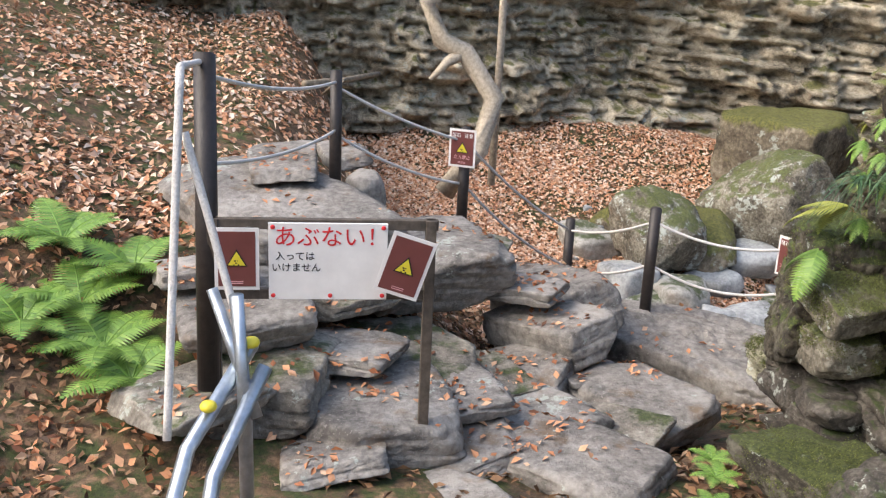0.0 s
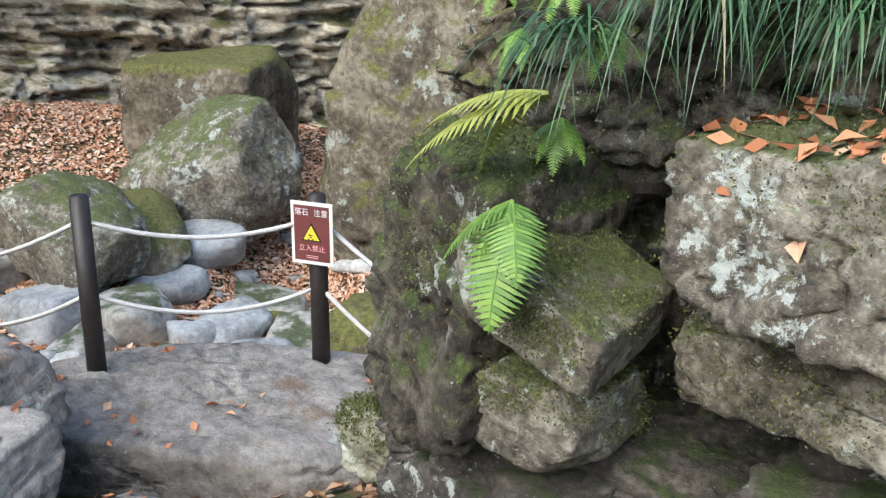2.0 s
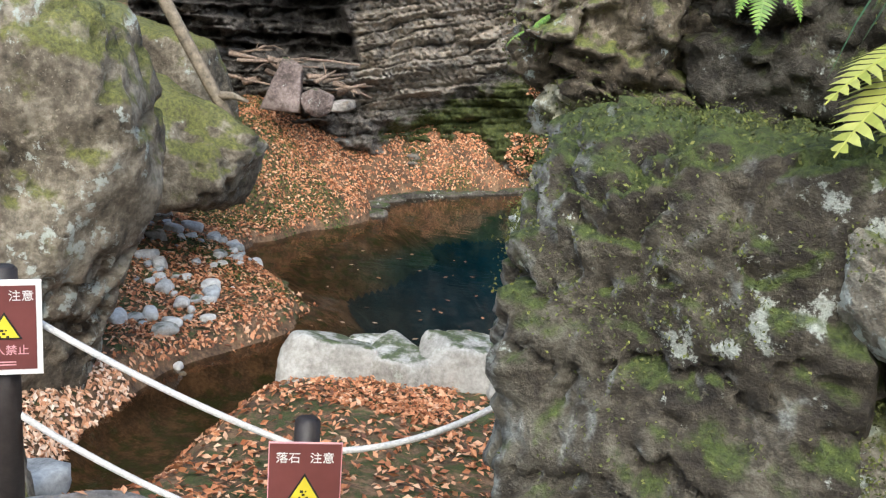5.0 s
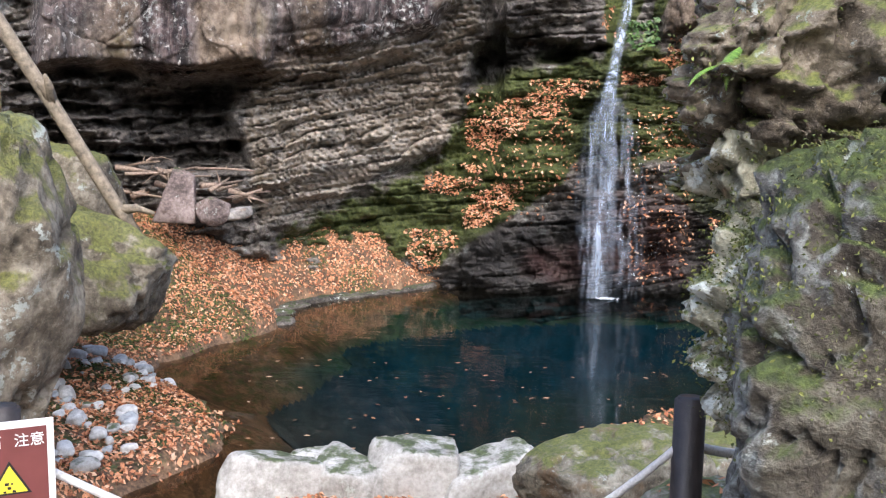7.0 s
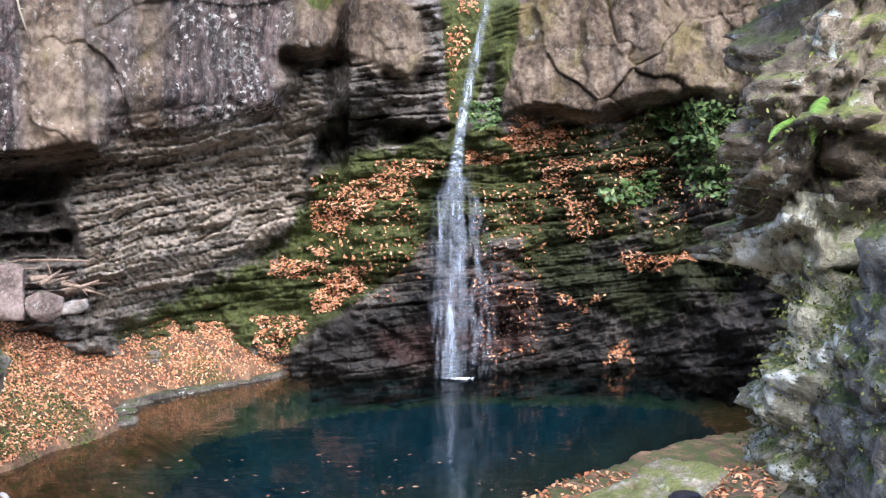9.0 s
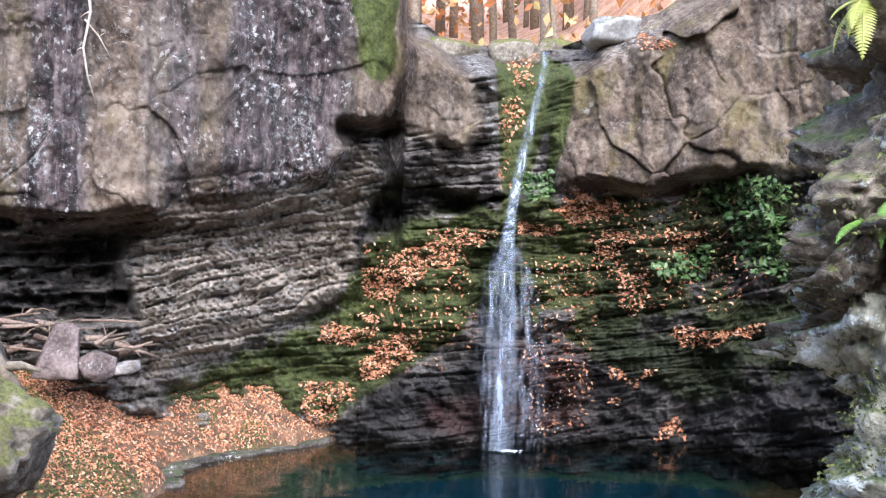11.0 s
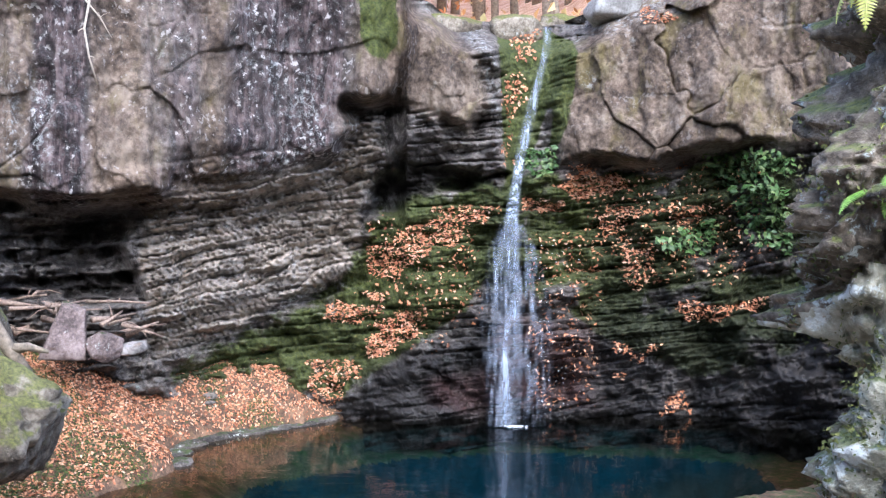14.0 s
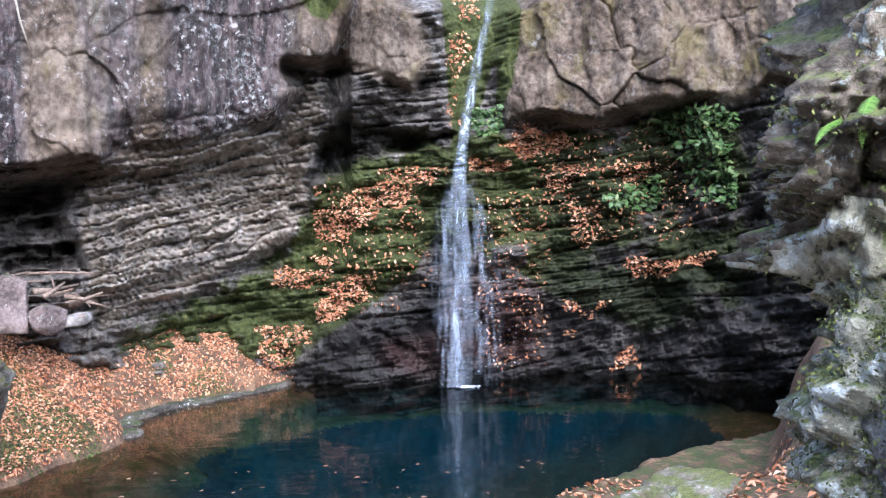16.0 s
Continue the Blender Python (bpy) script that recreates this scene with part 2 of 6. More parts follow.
def leaf_material(name, stops, rough=0.7, trans=0.0):
    m, N, L, bsdf = mat_new(name)
    geo = N.new("ShaderNodeNewGeometry")
    c = ramp(N, L, geo.outputs["Random Per Island"], stops)
    n = noise_tex(N, L, geo.outputs["Position"], 60, 2)
    c2 = mixc(N, L, mathn(N, L, "MULTIPLY", n, 0.35), c, (0.05, 0.03, 0.015))
    L.new(c2, bsdf.inputs["Base Color"])
    bsdf.inputs["Roughness"].default_value = rough
    if trans:
        bsdf.inputs["Subsurface Weight"].default_value = trans
        bsdf.inputs["Subsurface Radius"].default_value = (0.02, 0.03, 0.01)
    return m


CLIFF = rock_material("cliff_rock", (0.05, 0.044, 0.040), (0.15, 0.132, 0.115), (0.32, 0.29, 0.25), attrs=True, lichen=0.08, bump=0.9, scale=0.8, moss_col=((0.022, 0.034, 0.009), (0.10, 0.115, 0.024)))
# near-black teal: light lost in deep water is painted into the bed
DEEP_BED = rock_material("deep_pool_bed", (0.002, 0.014, 0.020), (0.005, 0.028, 0.038), (0.010, 0.046, 0.060), moss=0.0, lichen=0.0, bump=0.2)
LEDGE = rock_material("ledge_rock", (0.10, 0.088, 0.072), (0.22, 0.195, 0.16), (0.38, 0.35, 0.29), moss=0.08, lichen=0.15, bump=0.9, scale=1.4)
SHALE = rock_material("shale_rock", (0.13, 0.11, 0.08), (0.40, 0.34, 0.245), (0.66, 0.59, 0.45), moss=0.26, lichen=0.15, bump=0.9, moss_col=((0.06, 0.06, 0.018), (0.20, 0.19, 0.045)))
DARKSHALE = rock_material("dark_shale_rock", (0.022, 0.019, 0.016), (0.07, 0.06, 0.048), (0.17, 0.15, 0.125), moss=0.12, lichen=0.14, bump=0.9, scale=2.0)
PALE_LICHEN = rock_material("pale_lichen_rock", (0.11, 0.10, 0.065), (0.34, 0.325, 0.235), (0.56, 0.55, 0.43), moss=0.34, lichen=0.50, bump=1.0, scale=2.4, moss_col=((0.07, 0.09, 0.025), (0.22, 0.26, 0.08)), lichen_col=(0.66, 0.70, 0.65))
CRAG = rock_material("craggy_bluff_rock", (0.040, 0.031, 0.022), (0.15, 0.122, 0.085), (0.36, 0.31, 0.235), moss=0.44, lichen=0.34, bump=1.0, scale=3.0, moss_col=((0.06, 0.075, 0.020), (0.22, 0.24, 0.055)), lichen_col=(0.50, 0.57, 0.54))
MOSSY_FACE = rock_material("mossy_face_rock", (0.018, 0.014, 0.010), (0.055, 0.045, 0.031), (0.15, 0.135, 0.10), moss=0.54, lichen=0.20, bump=1.0, scale=2.4, moss_col=((0.022, 0.032, 0.008), (0.10, 0.135, 0.026)), west=0.4)
MOSSY = rock_material("mossy_rock", (0.016, 0.013, 0.010), (0.052, 0.044, 0.032), (0.15, 0.138, 0.108), moss=0.46, lichen=0.22, bump=1.0, scale=2.2, moss_col=((0.028, 0.036, 0.010), (0.11, 0.135, 0.028)))
LICHEN = rock_material("lichen_rock", (0.048, 0.041, 0.031), (0.16, 0.14, 0.105), (0.36, 0.335, 0.27), moss=0.31, lichen=0.40, bump=0.9, scale=2.2, moss_col=((0.05, 0.06, 0.018), (0.15, 0.175, 0.045)), lichen_col=(0.50, 0.54, 0.49))
BROWN = rock_material("brown_boulder_rock", (0.055, 0.044, 0.030), (0.155, 0.128, 0.090), (0.33, 0.29, 0.22), moss=0.58, lichen=0.30, bump=0.9, scale=1.2, moss_col=((0.055, 0.060, 0.014), (0.20, 0.20, 0.045)))
RED_ROCK = rock_material("reddish_cave_rock", (0.07, 0.052, 0.045), (0.17, 0.128, 0.112), (0.30, 0.24, 0.215), moss=0.12, lichen=0.1, bump=0.7, scale=1.6)
EDGE = rock_material("pool_edge_rock", (0.07, 0.06, 0.042), (0.20, 0.178, 0.13), (0.37, 0.34, 0.265), moss=0.24, lichen=0.25, bump=0.8, scale=1.8, soil=0.4, moss_col=((0.06, 0.075, 0.015), (0.19, 0.20, 0.045)))
GREY = rock_material("grey_slab_rock", (0.10, 0.09, 0.08), (0.225, 0.206, 0.184), (0.36, 0.333, 0.30), moss=0.0, lichen=0.08, bump=0.7, scale=1.3, soil=0.2)
PALE = rock_material("pale_stream_stone", (0.20, 0.19, 0.17), (0.33, 0.32, 0.29), (0.47, 0.46, 0.43), moss=0.16, lichen=0.1, bump=0.35, scale=1.6, rough=0.75, speck=0.3)
PEBBLE = rock_material("white_pebble_stone", (0.34, 0.33, 0.31), (0.52, 0.51, 0.48), (0.68, 0.67, 0.64), moss=0.0, lichen=0.1, bump=0.3, scale=2.0, rough=0.75, speck=0.3)
BLUE = rock_material("blue_grey_stone", (0.19, 0.20, 0.20), (0.33, 0.345, 0.35), (0.47, 0.49, 0.49), moss=0.0, lichen=0.1, bump=0.35, scale=1.6, rough=0.75, speck=0.3)
GROUND = rock_material("forest_soil", (0.04, 0.025, 0.015), (0.12, 0.072, 0.040), (0.26, 0.16, 0.09), moss=0.12, lichen=0.0, bump=1.0, scale=2.2, soil=0.4)
LEAVES = leaf_material("fallen_leaf", [(0.0, (0.13, 0.05, 0.025)), (0.2, (0.36, 0.125, 0.05)), (0.5, (0.60, 0.255, 0.115)), (0.8, (0.70, 0.36, 0.19)), (1.0, (0.74, 0.50, 0.33))])
LEAVES_PALE = leaf_material("dry_leaf", [(0.0, (0.34, 0.15, 0.08)), (0.3, (0.68, 0.34, 0.18)), (0.65, (0.84, 0.55, 0.37)), (1.0, (0.88, 0.74, 0.60))])
LEAVES_DULL = leaf_material("dull_leaf", [(0.0, (0.07, 0.035, 0.018)), (0.4, (0.22, 0.11, 0.05)), (0.75, (0.40, 0.22, 0.11)), (1.0, (0.55, 0.38, 0.25))])
FERN = leaf_material("fern_green", [(0.0, (0.10, 0.21, 0.035)), (0.5, (0.17, 0.33, 0.05)), (1.0, (0.27, 0.42, 0.08))], 0.5)
FERN_YELLOW = leaf_material("fern_yellow", [(0.0, (0.33, 0.37, 0.06)), (1.0, (0.5, 0.52, 0.13))], 0.55)
SHRUB = leaf_material("shrub_green", [(0.0, (0.035, 0.085, 0.02)), (0.6, (0.08, 0.17, 0.04)), (1.0, (0.20, 0.26, 0.09))], 0.5)
GRASS = leaf_material("sedge_green", [(0.0, (0.02, 0.06, 0.025)), (0.6, (0.045, 0.13, 0.045)), (0.92, (0.10, 0.21, 0.08)), (1.0, (0.42, 0.34, 0.2))], 0.4)
BANK_MOSS = leaf_material("bank_moss", [(0.0, (0.02, 0.035, 0.008)), (0.6, (0.06, 0.09, 0.015)), (1.0, (0.14, 0.17, 0.03))], 0.8)
MOSS_TUFT = leaf_material("moss_tuft", [(0.0, (0.045, 0.055, 0.015)), (0.6, (0.11, 0.135, 0.03)), (1.0, (0.22, 0.24, 0.06))], 0.8)
BARK = plain_material("bark", (0.21, 0.17, 0.12), 0.85, vary=0.5, scale=18, bump=0.6)
DRIFT = plain_material("driftwood", (0.24, 0.175, 0.13), 0.85, vary=0.5, scale=25, bump=0.5)
POST = plain_material("dark_post_paint", (0.028, 0.022, 0.02), 0.5, vary=0.35, scale=25, bump=0.3)
ROPE = plain_material("white_rope", (0.62, 0.60, 0.57), 0.8, vary=0.2, scale=120, bump=0.6)
STEEL = plain_material("galvanised_steel", (0.42, 0.47, 0.52), 0.35, 0.8, vary=0.2, scale=30)
WHITE = plain_material("white_board", (0.80, 0.78, 0.75), 0.45, vary=0.06, scale=9, bump=0.0)
MAROON = plain_material("maroon_print", (0.17, 0.055, 0.05), 0.35, vary=0.12, scale=8, bump=0.0)
YELLOW = plain_material("yellow_print", (0.72, 0.60, 0.05), 0.4, vary=0.05, bump=0.0)
BLACK = plain_material("black_print", (0.02, 0.02, 0.02), 0.5, vary=0.1, bump=0.0)
RED = plain_material("red_print", (0.65, 0.03, 0.035), 0.45, vary=0.1, bump=0.0)
GREEN = plain_material("green_print", (0.03, 0.25, 0.10), 0.45, vary=0.1, bump=0.0)
PINK = plain_material("pink_print", (0.72, 0.38, 0.40), 0.45, vary=0.1, bump=0.0)
TIMBER = plain_material("weathered_timber", (0.095, 0.075, 0.058), 0.8, vary=0.4, scale=22, bump=0.4)


def water_material():
    m, N, L, bsdf = mat_new("pool_water")
    out = N["Material Output"]
    N.remove(bsdf)
    geo = N.new("ShaderNodeNewGeometry")
    n1 = noise_tex(N, L, geo.outputs["Position"], 1.3, 3, 0.5, (1.0, 2.2, 1.0))
    b = N.new("ShaderNodeBump")
    b.inputs["Strength"].default_value = 0.16
    b.inputs["Distance"].default_value = 0.05
    L.new(n1, b.inputs["Height"])
    gl = N.new("ShaderNodeBsdfGlossy")
    gl.inputs["Roughness"].default_value = 0.05
    L.new(b.outputs[0], gl.inputs["Normal"])
    tr = N.new("ShaderNodeBsdfTransparent")
    deep = N.new("ShaderNodeAttribute")
    deep.attribute_name = "deep"
    L.new(mixc(N, L, deep.outputs["Fac"], (0.55, 0.47, 0.37), (0.13, 0.40, 0.48)), tr.inputs[0])
    fr = N.new("ShaderNodeFresnel")
    fr.inputs[0].default_value = 1.33
    L.new(b.outputs[0], fr.inputs["Normal"])
    mx = N.new("ShaderNodeMixShader")
    L.new(fr.outputs[0], mx.inputs[0])
    L.new(tr.outputs[0], mx.inputs[1])
    L.new(gl.outputs[0], mx.inputs[2])
    L.new(mx.outputs[0], out.inputs[0])
    return m


def fall_material(name, density, streak=9.0):
    m, N, L, bsdf = mat_new(name)
    out = N["Material Output"]
    geo = N.new("ShaderNodeNewGeometry")
    n1 = noise_tex(N, L, geo.outputs["Position"], streak, 5, 0.65, (1.0, 1.0, 0.09))
    n2 = noise_tex(N, L, geo.outputs["Position"], 30, 3, 0.6, (1.0, 1.0, 0.3))
    at = N.new("ShaderNodeAttribute")
    at.attribute_name = "edge"
    f = mathn(N, L, "MULTIPLY_ADD", n2, 0.22, mathn(N, L, "MULTIPLY", n1, 0.88))
    f = stretch01(N, L, f, 0.58 - density * 0.5, 1.10 - density * 0.25)
    f = mathn(N, L, "MULTIPLY", f, at.outputs["Fac"])
    bsdf.inputs["Base Color"].default_value = (0.52, 0.60, 0.72, 1)
    bsdf.inputs["Roughness"].default_value = 0.35
    tr = N.new("ShaderNodeBsdfTransparent")
    mx = N.new("ShaderNodeMixShader")
    L.new(f, mx.inputs[0])
    L.new(tr.outputs[0], mx.inputs[1])
    L.new(bsdf.outputs[0], mx.inputs[2])
    L.new(mx.outputs[0], out.inputs[0])
    return m


WATER = water_material()
FALL = fall_material("falling_water", 0.46)
VEIL = fall_material("thin_falling_water", 0.22, 16.0)


# ---- the ground ----
WATER_Z = -2.0
POOL = [(-6.05, 10.7), (-6.4, 11.7), (-6.95, 12.3), (-7.6, 13.2), (-7.75, 13.9), (-7.35, 14.7), (-6.95, 15.4), (-6.9, 16.0), (-7.15, 16.7), (-7.05, 17.4), (-6.45, 18.2), (-5.85, 18.65), (-5.1, 19.3), (-4.5, 19.8), (-2.2, 20.4), (0.2, 20.2), (2.4, 19.2), (2.6, 16.0), (0.0, 14.1), (-1.4, 12.95), (-2.5, 11.8), (-3.6, 10.3), (-5.4, 10.3)]
STREAM = [(-5.6, 10.9), (-6.3, 9.4), (-6.3, 8.1), (-6.2, 7.2), (-7.6, 6.3), (-10.0, 7.0)]


def line_distance(x, y, pts):
    best = np.full(np.shape(x), 1e9)
    for (ax, ay), (bx, by) in zip(pts[:-1], pts[1:]):
        ex, ey = bx - ax, by - ay
        t = np.clip(((x - ax) * ex + (y - ay) * ey) / (ex * ex + ey * ey), 0, 1)
        best = np.minimum(best, np.hypot(x - ax - t * ex, y - ay - t * ey))
    return best


def ground_z(x, y):
    x, y = np.asarray(x, float), np.asarray(y, float)
    # the path side, stepping down towards the water
    path = np.interp(x, [-6.5, -5.4, -4.9, -4.4, -3.5, -2.6, -1.1, -0.3, 0.4, 2.2, 6, 12], [-0.8, -0.6, -0.55, -0.55, -0.42, -0.12, 0.25, 0.48, 0.72, 1.2, 1.7, 2.5])
    hill = smooth(2.5, 0.2, y) * np.interp(x, [-14, -6, -4.2, -2.9, -2.2, -1], [2.0, 1.35, 1.1, 0.45, 0.15, 0.0])
    path = path + hill + 0.28 * np.clip(-0.3 - y, 0, 30)
    north = smooth(4.6, 6.2, y)
    path = path * (1 - north) + north * (np.interp(x, [-4, -3, -1.5, 0, 2, 5], [-0.9, -0.75, -0.65, -0.45, 0.4, 3.0]) - 0.12 * np.clip(y - 6, 0, 6))
    # the stream side
    west = np.interp(y, [2, 5, 7, 9, 11.1, 12.6, 13.7, 15.6, 17, 19.4], [-9.2, -8.4, -7.2, -6.7, -6.1, -7.0, -7.7, -6.75, -7.25, -5.3]) - x
    rise = np.interp(y, [3, 8, 11, 13, 15, 19], [0.17, 0.2, 0.12, 0.25, 0.3, 0.3])
    basin = np.interp(y, [3, 5.5, 8, 10], [-1.15, -1.35, -1.75, -1.86]) + np.clip(west, 0, 4.6) * rise
    d = inside(x, y, POOL) + 0.10 * fbm(x * 1.7, y * 1.7, seed=6, octaves=4)
    # a low worn ledge at the water's edge, then the leafy bank up to the cliff
    bank = -2.04 + 0.13 * smooth(0.0, -0.12, d) + np.interp(y, [12, 14.5, 15.5, 19], [0.2, 0.3, 0.62, 0.95]) * np.clip(-d, 0, 9) + 0.10 * fbm(x * 1.1, y * 1.1, seed=7) * smooth(0.0, -0.5, d)
    bank = np.minimum(bank, -0.68 + 0.14 * fbm(x * 1.3, y * 1.3, seed=2))
    kb = smooth(11.6, 13.4, y) * smooth(-3.0, -4.0, x)
    basin = basin * (1 - kb) + bank * kb
    basin = np.where(d > 0, np.minimum(basin, -1.98) - 0.30 * smooth(0, 0.9, d) - 2.3 * smooth(0.5, 3.2, d) * np.maximum(0.1 + 0.9 * smooth(-7.1, -5.6, x), smooth(13.5, 15.5, y)), basin)
    basin = np.where((y > 16.5) & (x > -4.6), np.minimum(basin, -2.5), basin)
    s = line_distance(x, y, STREAM)
    basin = basin - 0.42 * smooth(0.75, 0.15, s) * smooth(-12, -7, x)
    edge = np.interp(x, [-14, -9, -7.2, -6.2, -5.5, -4.7, -3.9, -3.0, -2.3, -1.3, 0, 1.2, 4], [0.2, 1.5, 2.3, 3.0, 3.9, 4.75, 5.0, 5.9, 7.2, 9.5, 11.5, 14.0, 17.0])
    k = smooth(-0.25, 0.9, (y - edge) + 0.25 * fbm(x * 0.9, y * 0.9, seed=5))
    z = path * (1 - k) + basin * k
    z = z + 0.05 * fbm(x * 1.3, y * 1.3, seed=11, octaves=5) * smooth(-2.6, -1.7, z)
    far = np.hypot(x + 3, y - 8)
    return z + 0.22 * np.clip(far - 16, 0, 40)


# one sheet: fine steps near the walk, wide steps out to the horizon
def stepped(a, b, lo, hi, fine):
    inner = np.arange(a, b + fine / 2, fine)
    out, s, v = [], fine, b
    while v < hi:
        s *= 1.35
        v = v + s
        out.append(min(v, hi))
    low, s, v = [], fine, a
    while v > lo:
        s *= 1.35
        v = v - s
        low.append(max(v, lo))
    return np.concatenate([low[::-1], inner, out])


gxs, gys = stepped(-13, 3.5, -900, 900, 0.055), stepped(-0.5, 20.4, -900, 900, 0.055)
GX, GY = np.meshgrid(gxs, gys, indexing="ij")
GZ = ground_z(GX, GY)
ground = mesh_from("ground", np.stack([GX, GY, np.minimum(GZ, 14)], -1).reshape(-1, 3), grid_faces(len(gxs), len(gys)), GROUND)
tagged(ground, "brown forest soil and stream bed under fallen leaves", "ground", kind="structure")

wx, wy = np.meshgrid(np.linspace(-12, 4, 200), np.linspace(5.5, 21.5, 200), indexing="ij")
water = mesh_from("water", np.stack([wx, wy, np.full(wx.shape, WATER_Z)], -1).reshape(-1, 3), grid_faces(200, 200), WATER)
tagged(water, "still dark teal pool water below the waterfall", "water", kind="structure")
put_attr(water, "deep", smooth(0.12, 1.3, WATER_Z - ground_z(wx, wy)))
water.visible_shadow = False

bx, by = np.meshgrid(np.linspace(-8, 3, 220), np.linspace(10, 20.4, 208), indexing="ij")
bed_z = ground_z(bx, by) + 0.03
bed_in = (inside(bx, by, POOL).ravel() > 0.35) & (bed_z.ravel() < -2.5)
bed_faces = grid_faces(220, 208)
bed_faces = bed_faces[bed_in[bed_faces].all(1)]
# the bed's colour carries the darkness of the water's depth
bed = mesh_from("pool_bed", np.stack([bx, by, bed_z], -1).reshape(-1, 3), bed_faces, DEEP_BED)
tagged(bed, "near-black teal pool floor, darkened for the depth of water above", "pool bed", kind="structure")

# ---- the cliff behind the pool ----
EYE = np.array([-3.484, 2.382, 1.33])
REF = 18.5


def bed_cells(u, w, thick, tilt, seed):
    q = (w + tilt * u + 0.13 * fbm(u * 0.4, w * 0.4, seed=seed) + 0.022 * fbm(u * 4, w * 4, seed=seed + 4)) / thick
    q = q + 1.5 * vnoise(w * 1.3, u * 0.25, seed=seed + 3)
    i = np.floor(q)
    h = hash01(i, np.full(i.shape, seed + 9))
    c = u * (1.0 + 4.0 * h * h) + 37 * h + 0.7 * vnoise(u * 2.3, w * 2.3, seed=seed + 6)
    return i, np.floor(c), q - i, c - np.floor(c)


def strata(u, w, thick, amp, tilt, seed):
    """Offsets of thin rock beds, broken into ragged blocks along their length."""
    i, j, f, c = bed_cells(u, w, thick, tilt, seed)
    sd = np.full(i.shape, seed)
    g = smooth(0.0, 0.05, c) * smooth(1.0, 0.95, c)
    off = 1.0 * (hash01(i, sd) - 0.5) + 1.0 * (hash01(i, j, sd) - 0.5) + 0.8 * fbm(u * 1.1, i * 3.7, seed=seed + 1)
    lip = smooth(0.0, 0.20, f) * smooth(1.0, 0.93, f)
    slope = (f - 0.5) * (0.5 + hash01(i, j, sd + 2))
    return amp * (off * 0.8 + (lip - 1) * 0.8 + (g - 1) * 0.12 + slope * 0.5)


def blocks(u, w, size, seed):
    """Massive rock: tilted faces parted by cracks."""
    a = u / size + 0.45 * fbm(u * 0.6, w * 0.6, seed=seed)
    b = w / size * 0.8 + 0.45 * fbm(u * 0.6, w * 0.6, seed=seed + 5)
    i, j = np.floor(a), np.floor(b)
    d1 = np.full(np.shape(u), 9.0)
    d2 = d1.copy()
    v = np.zeros(np.shape(u))
    face = v.copy()
    for di in (-1, 0, 1):
        for dj in (-1, 0, 1):
            px = i + di + hash01(i + di, j + dj, np.full(i.shape, seed))
            py = j + dj + hash01(i + di, j + dj, np.full(i.shape, seed + 1))
            d = np.hypot(a - px, b - py)
            near = d < d1
            d2 = np.where(near, d1, np.minimum(d2, d))
            v = np.where(near, hash01(i + di, j + dj, np.full(i.shape, seed + 2)), v)
            tilt = (a - px) * (hash01(i + di, j + dj, np.full(i.shape, seed + 3)) - 0.5) + (b - py) * (hash01(i + di, j + dj, np.full(i.shape, seed + 4)) - 0.5)
            face = np.where(near, tilt, face)
            d1 = np.minimum(d1, d)
    return (v - 0.5), smooth(0.0, 0.07, d2 - d1), face


OVERHANG = [(-11.55, 6.86), (-11.6, 1.43), (-10.15, 1.58), (-9.03, 1.39), (-7.65, 1.52), (-7.44, 1.78), (-6.44, 1.92), (-5.84, 2.07), (-4.97, 2.18), (-4.62, 2.66), (-4.88, 3), (-4.06, 3.05), (-3.75, 3.92), (-3.8, 4.78), (-3.91, 6.5)]
CAVE = [(-11.919, 1.519), (-10.177, 1.497), (-9.524, 1.348), (-8.783, 1.444), (-8.217, 1.416), (-8.13, 1.087), (-8.304, 0.824), (-7.999, 0.48), (-7.929, 0.003), (-8.957, -0.14), (-10.177, 0.019), (-11.919, 0.085)]
SLOT = [(-4.29, 2.17), (-3.94, 2.22), (-3.64, 2.15), (-2.94, 2.07), (-2.39, 2), (-2.59, 1.77), (-3.47, 1.61), (-4.08, 1.4), (-4.55, 1.26), (-4.53, 1.61)]
SHELF = [(-4.601, 1.304), (-2.772, 2.022), (-2.423, 1.852), (-2.51, 1.242), (-2.859, 0.195), (-3.469, -0.508), (-4.601, -1.13), (-4.514, 0.175)]
WET_FOOT = [(-4.95, -1.917), (-4.601, -0.956), (-3.556, -0.596), (-2.685, -0.151), (-1.029, -0.304), (-0.855, -1.867)]
BLOCK = [(-4.166, 4.439), (-3.556, 4.533), (-3.207, 4.276), (-2.772, 3.76), (-2.598, 3.067), (-2.946, 2.584), (-3.73, 2.879), (-4.166, 3.004)]
RIGHT_CAP = [(-1.596, 2.079), (-1.639, 2.992), (-1.378, 3.951), (-0.768, 4.48), (0.277, 5.275), (3.762, 5.578), (3.762, 3.057), (2.194, 2.43), (0.713, 2.412), (-0.332, 2.051), (-1.029, 2.217)]
CHUTE = [(-2.598, 4.414), (-1.465, 4.341), (-1.421, 3.777), (-1.813, 2.468), (-2.118, 1.682), (-2.423, 1.678), (-2.51, 2.459)]
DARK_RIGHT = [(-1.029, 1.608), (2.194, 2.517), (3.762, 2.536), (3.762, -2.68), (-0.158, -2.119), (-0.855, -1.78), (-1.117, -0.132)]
RECESS = [(-5.78, 2.02), (-4.96, 2.08), (-4.61, 1.88), (-4.57, 1.31), (-4.61, 0.7), (-5.31, 0.44), (-6.43, 0.92), (-6.35, 1.31), (-6, 1.74)]
